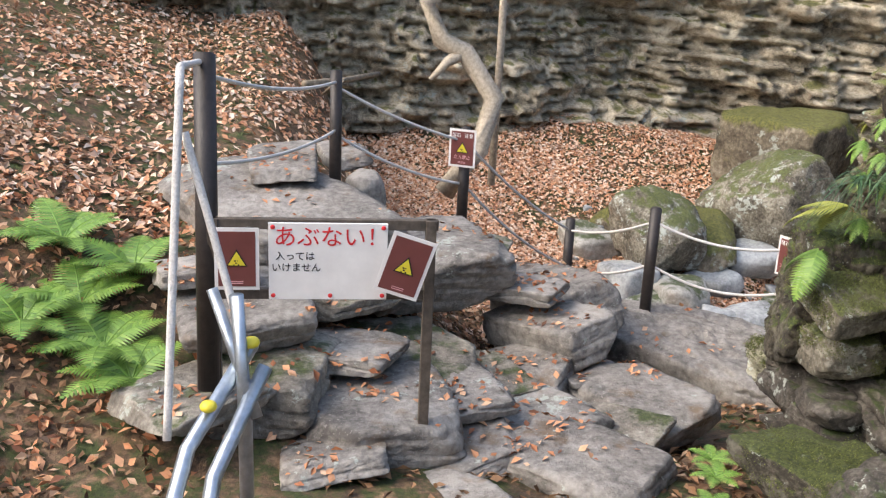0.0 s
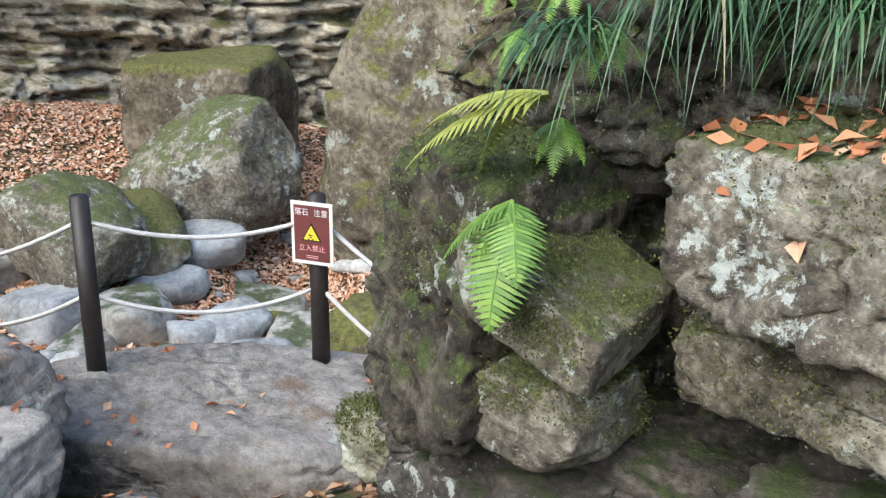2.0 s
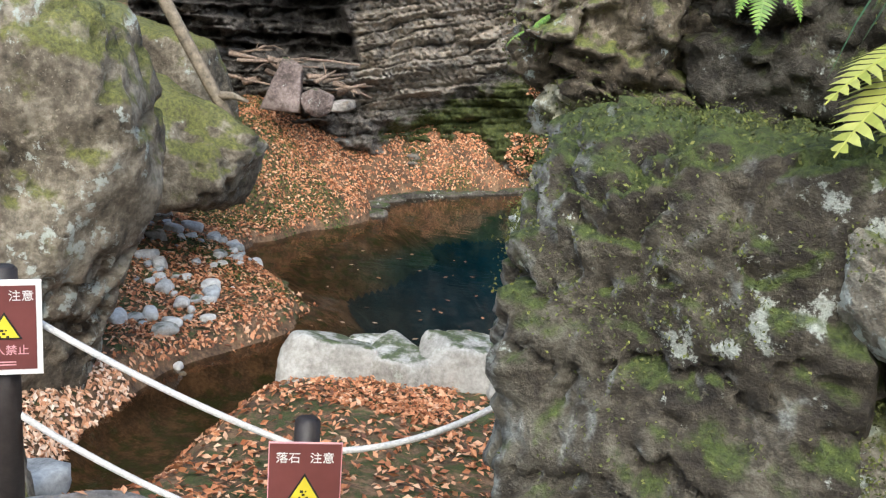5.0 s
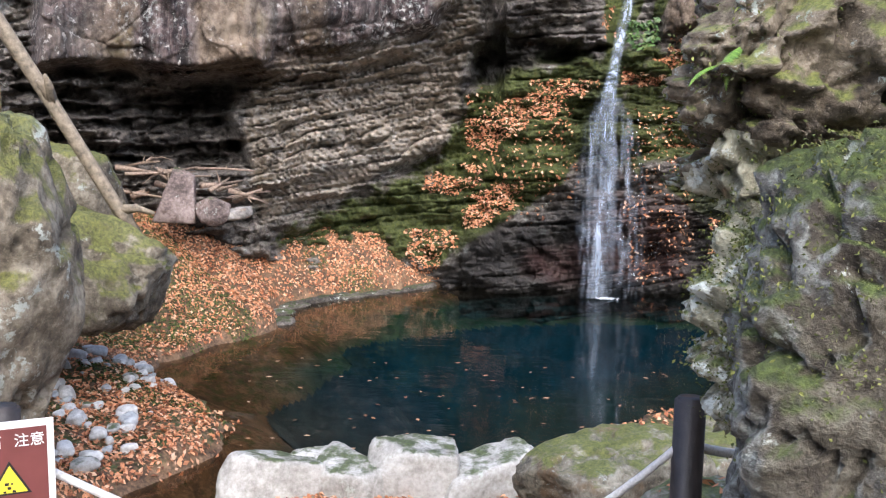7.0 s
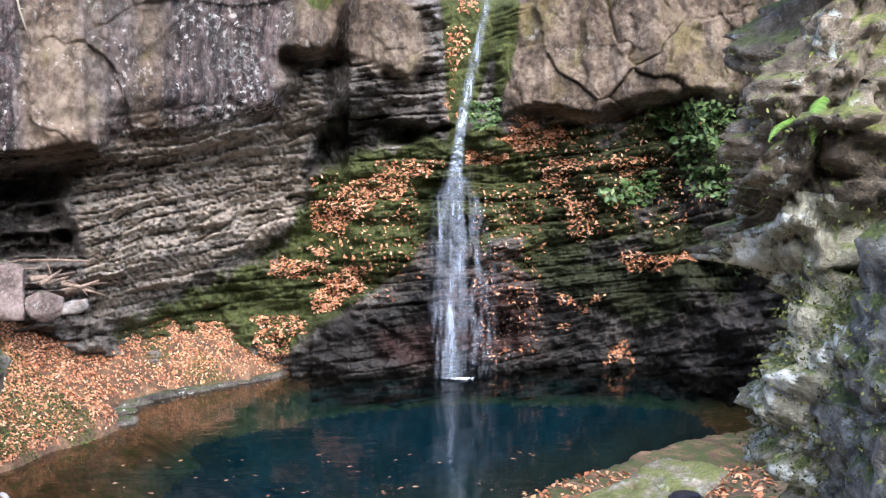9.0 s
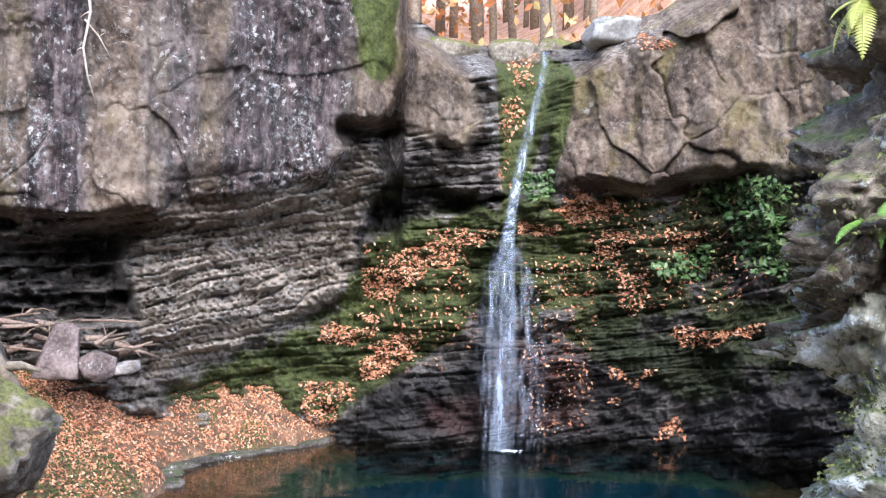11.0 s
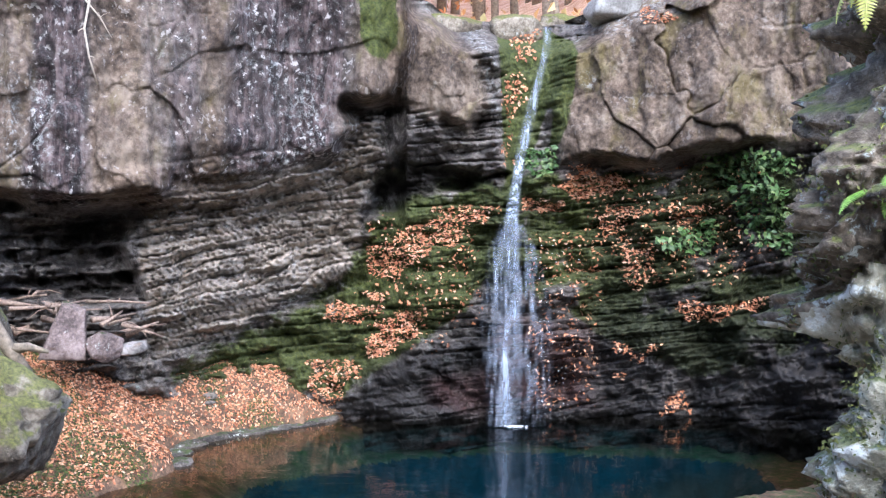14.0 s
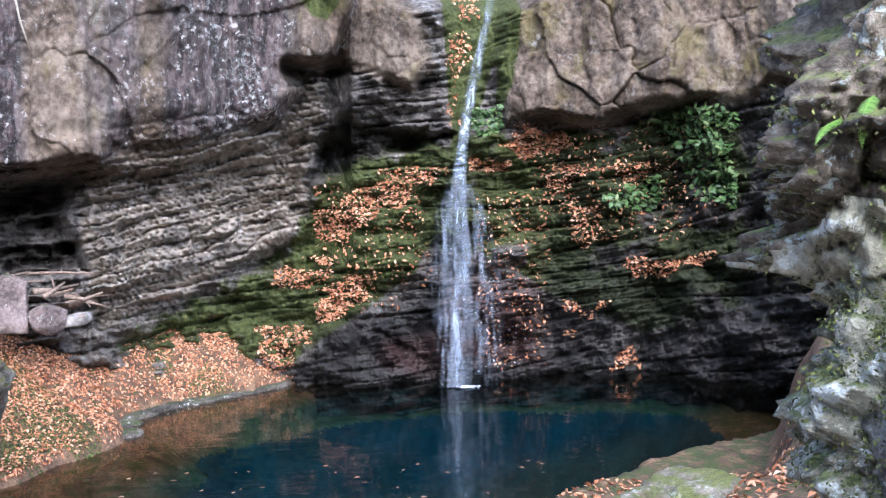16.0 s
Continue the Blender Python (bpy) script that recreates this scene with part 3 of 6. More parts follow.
BUTTRESS = [(-7.93, 1.22), (-7.3, 1.48), (-6.7, 1.31), (-6.44, 0.87), (-6.53, -0.08), (-7.31, -0.52), (-7.79, -0.43), (-7.96, 0.44)]
KNOB = [(-8.43, 1.87), (-7.56, 2.02), (-6.35, 2.02), (-6.4, 1.35), (-7.22, 1.18), (-7.74, 1.31), (-8.17, 1.57)]
CURTAIN = [(-2.11, 1.19), (-1.01, 1.06), (-0.87, -1.67), (-2.32, -1.71), (-3.55, -1.62), (-3.46, -1.22), (-2.59, -0.96)]
BEDS = [(-7.95, 1.31), (-7.47, 1.57), (-6.44, 1.87), (-5.74, 2.02), (-4.96, 2.18), (-4.88, 2.83), (-4.37, 2.77), (-4.37, 2.01), (-4.62, 1.66), (-4.62, 0.7), (-5.31, 0.27), (-6.01, -0.08), (-6.7, -0.61), (-7.74, -0.87), (-7.9, -0.43), (-8, 0.44)]
MOSSY_FOOT = [(-8.173, -1.087), (-7.302, -0.555), (-5.647, 0.161), (-4.776, 0.867), (-4.253, 1.395), (-2.685, 1.414), (-2.336, 0.897), (-2.772, -0.326), (-3.73, -0.859), (-4.776, -1.828), (-7.563, -1.601)]


def cliff_top(u):
    return np.interp(u, [-4.253, -4.035, -3.904, -3.556, -3.207, -2.598, -1.596, -1.378, -0.942, -0.42, 0.277, 1.061, 1.41], [7.319, 6.102, 4.815, 4.668, 4.381, 4.363, 4.294, 4.363, 4.537, 4.798, 4.989, 5.58, 6.971])


def cliff_depth(u, w):
    base = np.interp(u, [-11.484, -10.177, -7.999, -7.302, -6.257, -4.776, -4.079, -3.207, -2.336, -1.465, -0.071, 2.02, 3.501, 4.633], [16.6, 17.0, 17.6, 18.0, 18.9, 19.5, 19.5, 19.7, 19.9, 19.9, 19.5, 18.8, 17.8, 16.6])
    d = base + 0.12 * fbm(u * 0.5, w * 0.5, seed=21)
    ho = inside(u, w, OVERHANG) + 0.06 * fbm(u * 2, w * 2, seed=3)
    # over the beds the overhang runs down into the lower rock
    run = np.interp(u, [-8.0, -7.4, -5.6, -5.0], [0.0, 1.0, 1.0, 0.0])
    over = smooth(-0.06, 0.24, ho) * (1 - run) + smooth(-0.7, 0.7, ho) * run
    beds = smooth(-0.25, 0.2, inside(u, w, BEDS))
    cap = smooth(-0.08, 0.25, inside(u, w, RIGHT_CAP) + 0.08 * fbm(u * 2, w * 2, seed=4))
    blk = smooth(-0.05, 0.22, inside(u, w, BLOCK))
    shelf = smooth(-0.3, 0.4, inside(u, w, SHELF))
    cave = smooth(-0.06, 0.16, inside(u, w, CAVE) + 0.05 * fbm(u * 2.5, w * 2.5, seed=6))
    slot = smooth(-0.06, 0.22, inside(u, w, SLOT) + 0.14 * fbm(u * 3, w * 5, seed=8, octaves=5))
    foot = smooth(-0.15, 0.2, inside(u, w, WET_FOOT))
    chute = smooth(-0.1, 0.3, inside(u, w, CHUTE))
    v, crack, face = blocks(u, w, 1.25, 40)
    v2, crack2, face2 = blocks(u + 0.4 * w, w, 0.5, 46)
    mass = np.maximum(np.maximum(over, cap), blk)
    d = d - 0.75 * over - 0.15 * over * smooth(3.4, 2.0, w) - 0.35 * cap - 0.25 * blk
    d = d - np.maximum(cap, blk) * (0.16 * v + 0.2 * face + 0.03 * v2 + 0.07 * face2) - over * (0.22 * face + 0.04 * face2)
    d = d + np.maximum(cap, blk) * (0.03 * (1 - crack) * smooth(-0.1, 0.3, fbm(u * 0.7, w * 0.7, seed=47)) + 0.004 * (1 - crack2))
    d = d - mass * (0.06 * v + 0.24 * fbm(u * 0.9, w * 0.6, seed=13, octaves=6) + 0.22 * fbm(u * 1.3, w * 0.18, seed=18)) + mass * 0.05 * (1 - crack) * smooth(0.0, 0.5, fbm(u * 0.8, w * 0.8, seed=48))
    d = d - mass * 0.05 * fbm(u * 5, w * 3, seed=14, octaves=5)
    low = 1 - mass
    # the lower rock leans back as it rises
    d = d + low * 0.35 * smooth(-1.5, 2.0, w) * np.interp(u, [-6.257, -4.776, -3.556, -2.336, -0.594, 2.02], [0.0, 0.8, 1.5, 0.6, 0.8, 0.6])
    thin = strata(u, w, 0.14, 0.26, -0.22, 50) + strata(u, w, 0.06, 0.13, -0.22, 60) + 0.12 * fbm(u * 2.2, w * 5.0, seed=57, octaves=5)
    lump = strata(u, w, 0.34, 0.20, -0.14, 70) + 0.5 * strata(u, w, 0.12, 0.16, -0.14, 74) + 0.42 * fbm(u * 1.3, w * 1.6, seed=53, octaves=5) + 0.14 * fbm(u * 4, w * 6, seed=54, octaves=4)
    d = d + 0.45 * low * smooth(-0.2, 0.35, inside(u, w, RECESS)) - 0.25 * smooth(-0.25, 0.3, inside(u, w, BUTTRESS)) - 0.2 * smooth(-0.25, 0.3, inside(u, w, KNOB)) * (0.6 + fbm(u * 2.5, w * 2.5, seed=59))
    st = thin * (0.22 + 0.78 * beds) + lump * (1 - 0.8 * beds) + 0.25 * fbm(u * 0.9, w * 0.9, seed=52)
    d = d - st * low * (1 - 0.85 * chute) * (1 - 0.2 * shelf)
    d = d - 0.03 * low * fbm(u * 9, w * 9, seed=15)
    d = d - foot * (0.28 + 0.12 * fbm(u * 1.6, w * 2.4, seed=16))
    d = d + cave * (np.interp(u, [-10.2, -9.2], [0.3, 1.3]) + 0.5 * fbm(u, w * 3, seed=17) + 1.2 * strata(u, w, 0.22, 0.3, -0.05, 64)) + slot * 1.3
    d = d + chute * (0.4 * (1 - mass) + 0.08 * fbm(u * 3, w * 1.2, seed=19))
    return d


nu, nw = 860, 450
cu = np.linspace(*[-12.094, 5.156], nu)
ct = np.linspace(0, 1, nw)
CU, CT = np.meshgrid(cu, ct, indexing="ij")
CW = -3.4 + (cliff_top(CU) + 3.4) * CT
CD = cliff_depth(CU, CW)
k = (CD - EYE[1]) / (REF - EYE[1])
CP = np.stack([EYE[0] + (CU - EYE[0]) * k, CD, EYE[2] + (CW - EYE[2]) * k], -1)
# the top rolls back into the plateau
roll = smooth(0.93, 1.0, CT) * smooth(6.5, 5.6, cliff_top(CU))
CP[..., 1] += roll * 1.3
CP[..., 2] += roll * 0.2
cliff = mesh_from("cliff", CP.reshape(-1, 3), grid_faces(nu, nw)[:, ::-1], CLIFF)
tagged(cliff, "tall layered rock cliff with overhang, mossy ledges and a shallow cave", "cliff", kind="structure")
cm = smooth(-0.2, 0.5, inside(CU, CW, MOSSY_FOOT)) * 0.75 + 0.5 * smooth(-0.1, 0.2, inside(CU, CW, SLOT)) + 1.0 * smooth(-0.05, 0.2, inside(CU, CW, CHUTE))
cm = cm + 0.8 * np.exp(-((CU - -4.471) / 0.22) ** 2) * smooth(3.2, 4.2, CW) + 0.35 * smooth(-0.2, 0.3, inside(CU, CW, DARK_RIGHT))
tone_i, tone_j, _, _ = bed_cells(CU, CW, 0.14, -0.22, 50)
fine_i, fine_j, _, _ = bed_cells(CU, CW, 0.06, -0.22, 60)
tone = 0.6 * hash01(tone_i, tone_j, np.full(CU.shape, 55)) + 0.4 * hash01(fine_i, fine_j, np.full(CU.shape, 56))
on_mass = smooth(0.0, 0.2, np.maximum(np.maximum(inside(CU, CW, OVERHANG), inside(CU, CW, RIGHT_CAP)), inside(CU, CW, BLOCK)))
in_beds = smooth(-0.25, 0.2, inside(CU, CW, BEDS)) * (1 - on_mass)
put_attr(cliff, "tone", (0.58 + 0.6 * tone) * in_beds + (0.5 * on_mass + 0.30 * (1 - on_mass)) * (1 - in_beds))
MOSS_WALL = [(-4.601, 1.304), (-4.079, 1.745), (-2.51, 1.851), (-1.813, 2.207), (-0.942, 2.044), (2.368, 2.432), (2.368, -0.958), (0.277, -1.158), (-0.942, -0.477), (-2.685, 0.197), (-3.556, -0.509), (-4.601, -0.956), (-5.821, -1.058), (-6.518, -0.893), (-4.95, 0.17)]
mossy = smooth(-0.3, 0.3, inside(CU, CW, MOSS_WALL)) * (1 - on_mass)
cm = cm + 0.55 * smooth(-0.2, 0.3, inside(CU, CW, SHELF)) + 0.4 * on_mass * smooth(0.15, 0.5, fbm(CU * 0.9, CW * 0.35, seed=37))
cm = cm + 0.9 * smooth(-0.05, 0.15, inside(CU, CW, [(-1.639, 4.209), (-1.204, 4.127), (-1.291, 2.909), (-1.596, 2.21), (-1.77, 2.381)])) + 0.9 * smooth(-0.1, 0.2, inside(CU, CW, [(-4.776, 5.387), (-4.079, 5.396), (-3.974, 3.919), (-4.253, 3.655), (-4.601, 3.999)]))
cm = np.maximum(cm, mossy * (0.86 + 0.45 * fbm(CU * 1.4, CW * 1.4, seed=38)))
put_attr(cliff, "moss", np.clip(cm * 1.1, 0, 1))
wet_and_shade = 0.97 * smooth(-0.2, 0.4, inside(CU, CW, WET_FOOT)) + 0.50 * smooth(-0.3, 0.3, inside(CU, CW, DARK_RIGHT)) + 0.35 * smooth(-0.3, 0.3, inside(CU, CW, DARK_RIGHT)) * smooth(0.6, -0.6, CW) + 0.45 * np.exp(-((CU - -2.336) / 0.5) ** 2) * smooth(2.2, 1.2, CW)
# the last two terms paint shade into cave and slot, not damp
wet_and_shade = wet_and_shade + 0.5 * smooth(-1.5, -1.95, CP[..., 2]) + 0.12 * smooth(0.0, 0.3, inside(CU, CW, CAVE)) + 0.8 * smooth(0.0, 0.2, inside(CU, CW, SLOT))
put_attr(cliff, "wet", np.clip(wet_and_shade, 0, 1))
hang = smooth(-0.1, 0.12, inside(CU, CW, OVERHANG))
wob = CU + 0.22 * fbm(CU * 1.2, CW * 0.5, seed=33) + 0.06 * fbm(CU * 5, CW * 3, seed=34)
band = np.interp(wob, [-10.7, -10.177, -9.829, -9.654, -8.87, -8.679, -7.999, -7.694, -7.346, -7.128, -6.779, -6.518, -4.95, -4.601], [0.8, 0.2, 0.15, 1, 1, 0.15, 0.1, 0.8, 0.7, 0.1, 0.15, 0.9, 1.0, 0.15])
put_attr(cliff, "purple", np.clip(hang * band, 0, 1))
put_attr(cliff, "tan", np.clip(0.8 * smooth(-0.2, 0.2, inside(CU, CW, KNOB)) + 0.9 * smooth(-0.1, 0.2, inside(CU, CW, RIGHT_CAP)) + 0.8 * smooth(-0.1, 0.2, inside(CU, CW, BLOCK)) + hang * (1 - band), 0, 1))


def blotch(px, py, rx, ry):
    return np.exp(-(((CU - px) / rx) ** 2 + ((CW - py) / ry) ** 2))


pale = blotch(-9.55, 2.712, 0.13, 0.6) + 0.8 * blotch(-9.985, 2.712, 0.12, 0.7) + 0.9 * blotch(-6.344, 4.276, 0.08, 0.8) + 0.9 * blotch(-5.995, 3.581, 0.10, 0.45) + 0.8 * blotch(-5.473, 2.712, 0.25, 0.5) + 0.7 * blotch(-5.821, 2.147, 0.5, 0.2) + 0.22 * hang * band
pale = pale + 0.9 * smooth(-0.05, 0.1, inside(CU, CW, [(-3.251, 4.398), (-2.772, 4.369), (-2.51, 3.763), (-2.406, 2.548), (-2.58, 2.806), (-2.772, 3.76)])) + 0.8 * smooth(-0.1, 0.25, inside(CU, CW, [(-1.465, 4.385), (-0.768, 4.741), (0.365, 5.059), (0.277, 4.493), (-0.681, 4.133), (-1.204, 4.127)])) + blotch(-1.117, 3.442, 0.13, 0.12) + 0.45 * smooth(-0.2, 0.2, inside(CU, CW, BEDS))
put_attr(cliff, "pale", np.clip(pale, 0, 1))
put_attr(cliff, "fleck", np.clip(0.9 * hang * (0.45 + 0.55 * band) + 0.8 * smooth(-0.2, 0.2, inside(CU, CW, BEDS)) + 0.25 * smooth(-0.1, 0.2, inside(CU, CW, RIGHT_CAP)), 0, 1))
put_attr(cliff, "rust", smooth(-0.15, 0.25, inside(CU, CW, CURTAIN) + 0.15 * fbm(CU * 2, CW * 1.5, seed=39)))


def on_cliff(u, w):
    """Place and outward direction on the cliff."""
    u, w = np.asarray(u, float), np.asarray(w, float)

    def at(a, b):
        dd = cliff_depth(a, b)
        kk = (dd - EYE[1]) / (REF - EYE[1])
        return np.stack([EYE[0] + (a - EYE[0]) * kk, dd, EYE[2] + (b - EYE[2]) * kk], -1)

    p = at(u, w)
    n = np.cross(at(u, w + 0.03) - p, at(u + 0.03, w) - p)
    n /= np.linalg.norm(n, axis=-1, keepdims=True) + 1e-9
    return p, np.where(n[..., 1:2] > 0, -n, n)


# ---- the layered wall west of the stream ----
def west_wall():
    nu, nv = 330, 150
    s = np.linspace(0, 1, nu)
    px = np.interp(s, [0, 0.3, 0.6, 0.85, 1], [-10.5, -12.6, -13.4, -12.6, -11.6])
    py = np.interp(s, [0, 0.3, 0.6, 0.85, 1], [-3.0, 1.2, 6.0, 10.5, 15.5])
    S, V = np.meshgrid(s * 20, np.linspace(-1.5, 6.0, nv), indexing="ij")
    off = strata(S, V, 0.15, 0.28, 0.04, 80) + strata(S, V, 0.06, 0.12, 0.04, 90) + 0.2 * fbm(S * 1.6, V * 2.2, seed=93)
    hollow = np.exp(-(((S - 11.2) / 1.5) ** 2 + ((V - 0.75) / 0.75) ** 2))
    off = off - 1.1 * hollow + 0.3 * fbm(S * 0.5, V * 0.6, seed=91) + 0.04 * fbm(S * 8, V * 8, seed=92)
    lean = 0.12 * (V - 1)
    X = px[:, None] + off - lean
    Y = py[:, None] + 0 * off
    ob = mesh_from("west_wall", np.stack([X, Y, V], -1).reshape(-1, 3), grid_faces(nu, nv)[:, ::-1], SHALE)
    tagged(ob, "weathered layered shale wall above the leaf bank", "rock wall", kind="structure")


west_wall()


# ---- rocks ----
def rock_mesh(name, size, seed, material, sub=4, box=0.5, planes=24, amp=0.045, bed=0.0, sharp=38.0, flat_top=0.0, crag=0.0):
    """A broken, worn rock: a body cut by planes, with rounded edges and a rough skin."""
    rng = np.random.RandomState(seed)
    bm = bmesh.new()
    bmesh.ops.create_icosphere(bm, subdivisions=sub, radius=1)
    dirs = np.array([v.co[:] for v in bm.verts])
    faces = [[v.index for v in f.verts] for f in bm.faces]
    bm.free()
    dirs /= np.linalg.norm(dirs, axis=1, keepdims=True)
    norms, h = [], []
    for ax in range(3):
        for sg in (-1, 1):
            n = np.zeros(3)
            n[ax] = sg
            n += rng.normal(0, 0.16, 3) * (1 - box * 0.6)
            norms.append(n / np.linalg.norm(n))
            h.append(0.80 + 0.12 * rng.rand())
    for _ in range(planes):
        n = rng.normal(0, 1, 3)
        norms.append(n / np.linalg.norm(n))
        h.append(0.80 + 0.22 * box + 0.22 * rng.rand())
    if flat_top:
        norms.append(np.array([rng.normal(0, 0.04), rng.normal(0, 0.04), 1.0]))
        h.append(0.8)
    norms, h = np.array(norms), np.array(h)
    inv = np.clip(dirs @ norms.T, 0, None) / h
    r = 1.0 / (np.power(inv, sharp).sum(1) ** (1 / sharp))
    p = dirs * r[:, None]
    sz = np.array(size)
    q = p * sz
    m = float(np.mean(sz))
    f = 1.0 / m
    n1 = fbm(q[:, 0] * 1.6 * f + seed, q[:, 1] * 1.6 * f, q[:, 2] * 1.6 * f, octaves=5, seed=seed % 97)
    n2 = fbm(q[:, 0] * 9 * f, q[:, 1] * 9 * f + seed, q[:, 2] * 9 * f, octaves=3, seed=seed % 89)
    ridge = np.abs(fbm(q[:, 0] * 2.6 * f, q[:, 1] * 2.6 * f, q[:, 2] * 3.2 * f + seed, octaves=4, seed=seed % 83))
    q = q + dirs * (amp * m * n1 + amp * 0.35 * m * n2 - amp * 1.3 * m * smooth(0.16, 0.0, ridge))[:, None]
    if crag:
        # knobbly weathering at a fixed real size
        knob = np.abs(fbm(q[:, 0] * 5 + seed, q[:, 1] * 5, q[:, 2] * 8, octaves=5, seed=seed % 61, gain=0.6))
        step = strata(q[:, 0] + q[:, 1], q[:, 2], 0.13, 1.0, 0.12, seed % 53)
        q = q + dirs * (crag * (1.1 * knob - 0.6) + 0.35 * crag * step)[:, None]
    if bed:
        g = strata(q[:, 0] + q[:, 1] * 0.7, q[:, 2], 0.085, bed, 0.05, seed % 71)
        q[:, :2] *= (1 + g / m)[:, None]
    me = bpy.data.meshes.new(name)
    me.from_pydata(q.tolist(), [], faces)
    me.polygons.foreach_set("use_smooth", np.ones(len(me.polygons), bool))
    me.materials.append(material)
    return me


def taper(ob, k):
    """Draws a rock in towards its top."""
    co = np.zeros(len(ob.data.vertices) * 3)
    ob.data.vertices.foreach_get("co", co)
    co = co.reshape(-1, 3)
    z = (co[:, 2] - co[:, 2].min()) / np.ptp(co[:, 2])
    co[:, :2] *= (1.15 - k * z)[:, None]
    ob.data.vertices.foreach_set("co", co.ravel())


def rock(name, at, size, seed, material, rot=(0, 0, 0), label="", category="rock", group="", **kw):
    ob = new(name, rock_mesh(name, size, seed, material, **kw))
    ob.matrix_world = pose(*at, *rot)
    return tagged(ob, label, category, group)


# boulders across the stream
rock("boulder", (-7.95, 8.35, -0.45), (1.55, 1.2, 1.95), 11, BROWN, (0, 17, 28), "huge brown boulder with yellow-green moss beside the stream", "boulder", sub=6, box=0.5, amp=0.06)
rock("boulder", (-8.3, 11.6, -0.35), (1.55, 0.95, 0.72), 12, BROWN, (0, 12, 12), "mossy boulder with a pale broken overhanging end", "boulder", sub=5, box=0.4, amp=0.07)
rock("boulder", (-9.2, 13.9, -0.15), (1.15, 0.8, 0.95), 13, BROWN, (0, 8, -10), "mossy yellow-green boulder near the cave mouth", "boulder", sub=5, box=0.4)
rock("boulder", (-10.6, 7.0, -0.35), (0.95, 0.75, 0.72), 14, BROWN, (0, -4, 32), "flat-topped block boulder covered with orange leaves", "boulder", sub=5, box=0.95, amp=0.03, flat_top=1)
rock("boulder", (-9.35, 6.35, -0.75), (0.85, 0.62, 0.62), 15, LICHEN, (18, -28, 40), "pale lichen-covered tilted boulder on the bank", "boulder", sub=5, box=0.5)
rock("boulder", (-8.6, 4.75, -0.75), (0.62, 0.5, 0.42), 16, LICHEN, (0, 10, 20), "lichen-spotted boulder among stream stones", "boulder", sub=5)
rock("boulder", (-6.1, 5.9, -1.2), (0.5, 0.42, 0.42), 17, BROWN, (0, 0, 50), "rounded brown boulder at the foot of the big rock", "boulder", sub=5, box=0.2)
rock("boulder", (-9.0, 5.5, -0.95), (0.75, 0.35, 0.3), 18, BROWN, (0, 0, -20), "low brown boulder on the leaf bank", "boulder", sub=4)
# rocks in front of the cave
taper(rock("rock", (-8.4, 16.4, -0.26), (0.29, 0.24, 0.44), 21, RED_ROCK, (0, 10, 20), "pointed reddish rock in front of the cave", group="rocks by the cave", box=0.35, sub=5, planes=10), 0.5)
rock("rock", (-7.92, 16.4, -0.46), (0.25, 0.22, 0.22), 22, RED_ROCK, (0, 14, 40), "small broken reddish rock in front of the cave", group="rocks by the cave", sub=5)
rock("rock", (-7.6, 16.6, -0.5), (0.24, 0.2, 0.09), 23, GREY, (0, -8, 20), "flat broken rock in front of the cave", group="rocks by the cave", sub=4)

# dark wet ledge at the foot of the leaf bank
rng = np.random.RandomState(45)
for n, (x, y) in enumerate(((-7.15, 16.75), (-7.0, 17.3), (-6.7, 17.85), (-6.3, 18.25), (-5.9, 18.55), (-5.55, 18.9), (-5.2, 19.2), (-6.98, 16.2))):
    rock("ledge_rock", (x - 0.08, y + 0.02, -2.06), (rng.uniform(0.34, 0.46), rng.uniform(0.18, 0.26), rng.uniform(0.1, 0.15)), 470 + n, DARKSHALE, (0, rng.uniform(-6, 6), rng.uniform(30, 55)), "low dark wet rock at the foot of the leaf bank", "rock", "ledge rocks of the bank", sub=4, box=0.8, amp=0.08, bed=0.02)

# the row of pale stones that dams the pool
for n, (x, y, z, a, b, c, r) in enumerate([(-5.25, 9.75, -1.83, 0.42, 0.3, 0.42, 20), (-4.62, 9.85, -1.85, 0.38, 0.3, 0.38, -15), (-4.92, 10.1, -1.8, 0.24, 0.2, 0.3, 0), (-4.12, 9.98, -1.8, 0.40, 0.32, 0.46, 8), (-3.5, 10.1, -1.85, 0.50, 0.3, 0.42, 30)]):
    rock("dam_stone", (x - 0.14, y, z - 0.07), (a, b, c), 30 + n, PALE, (0, -18 if n == 4 else 4, r), "pale grey smooth stone at the pool's outlet", "stone", "stones damming the pool", sub=5, box=0.55, planes=9, amp=0.03, sharp=20.0)

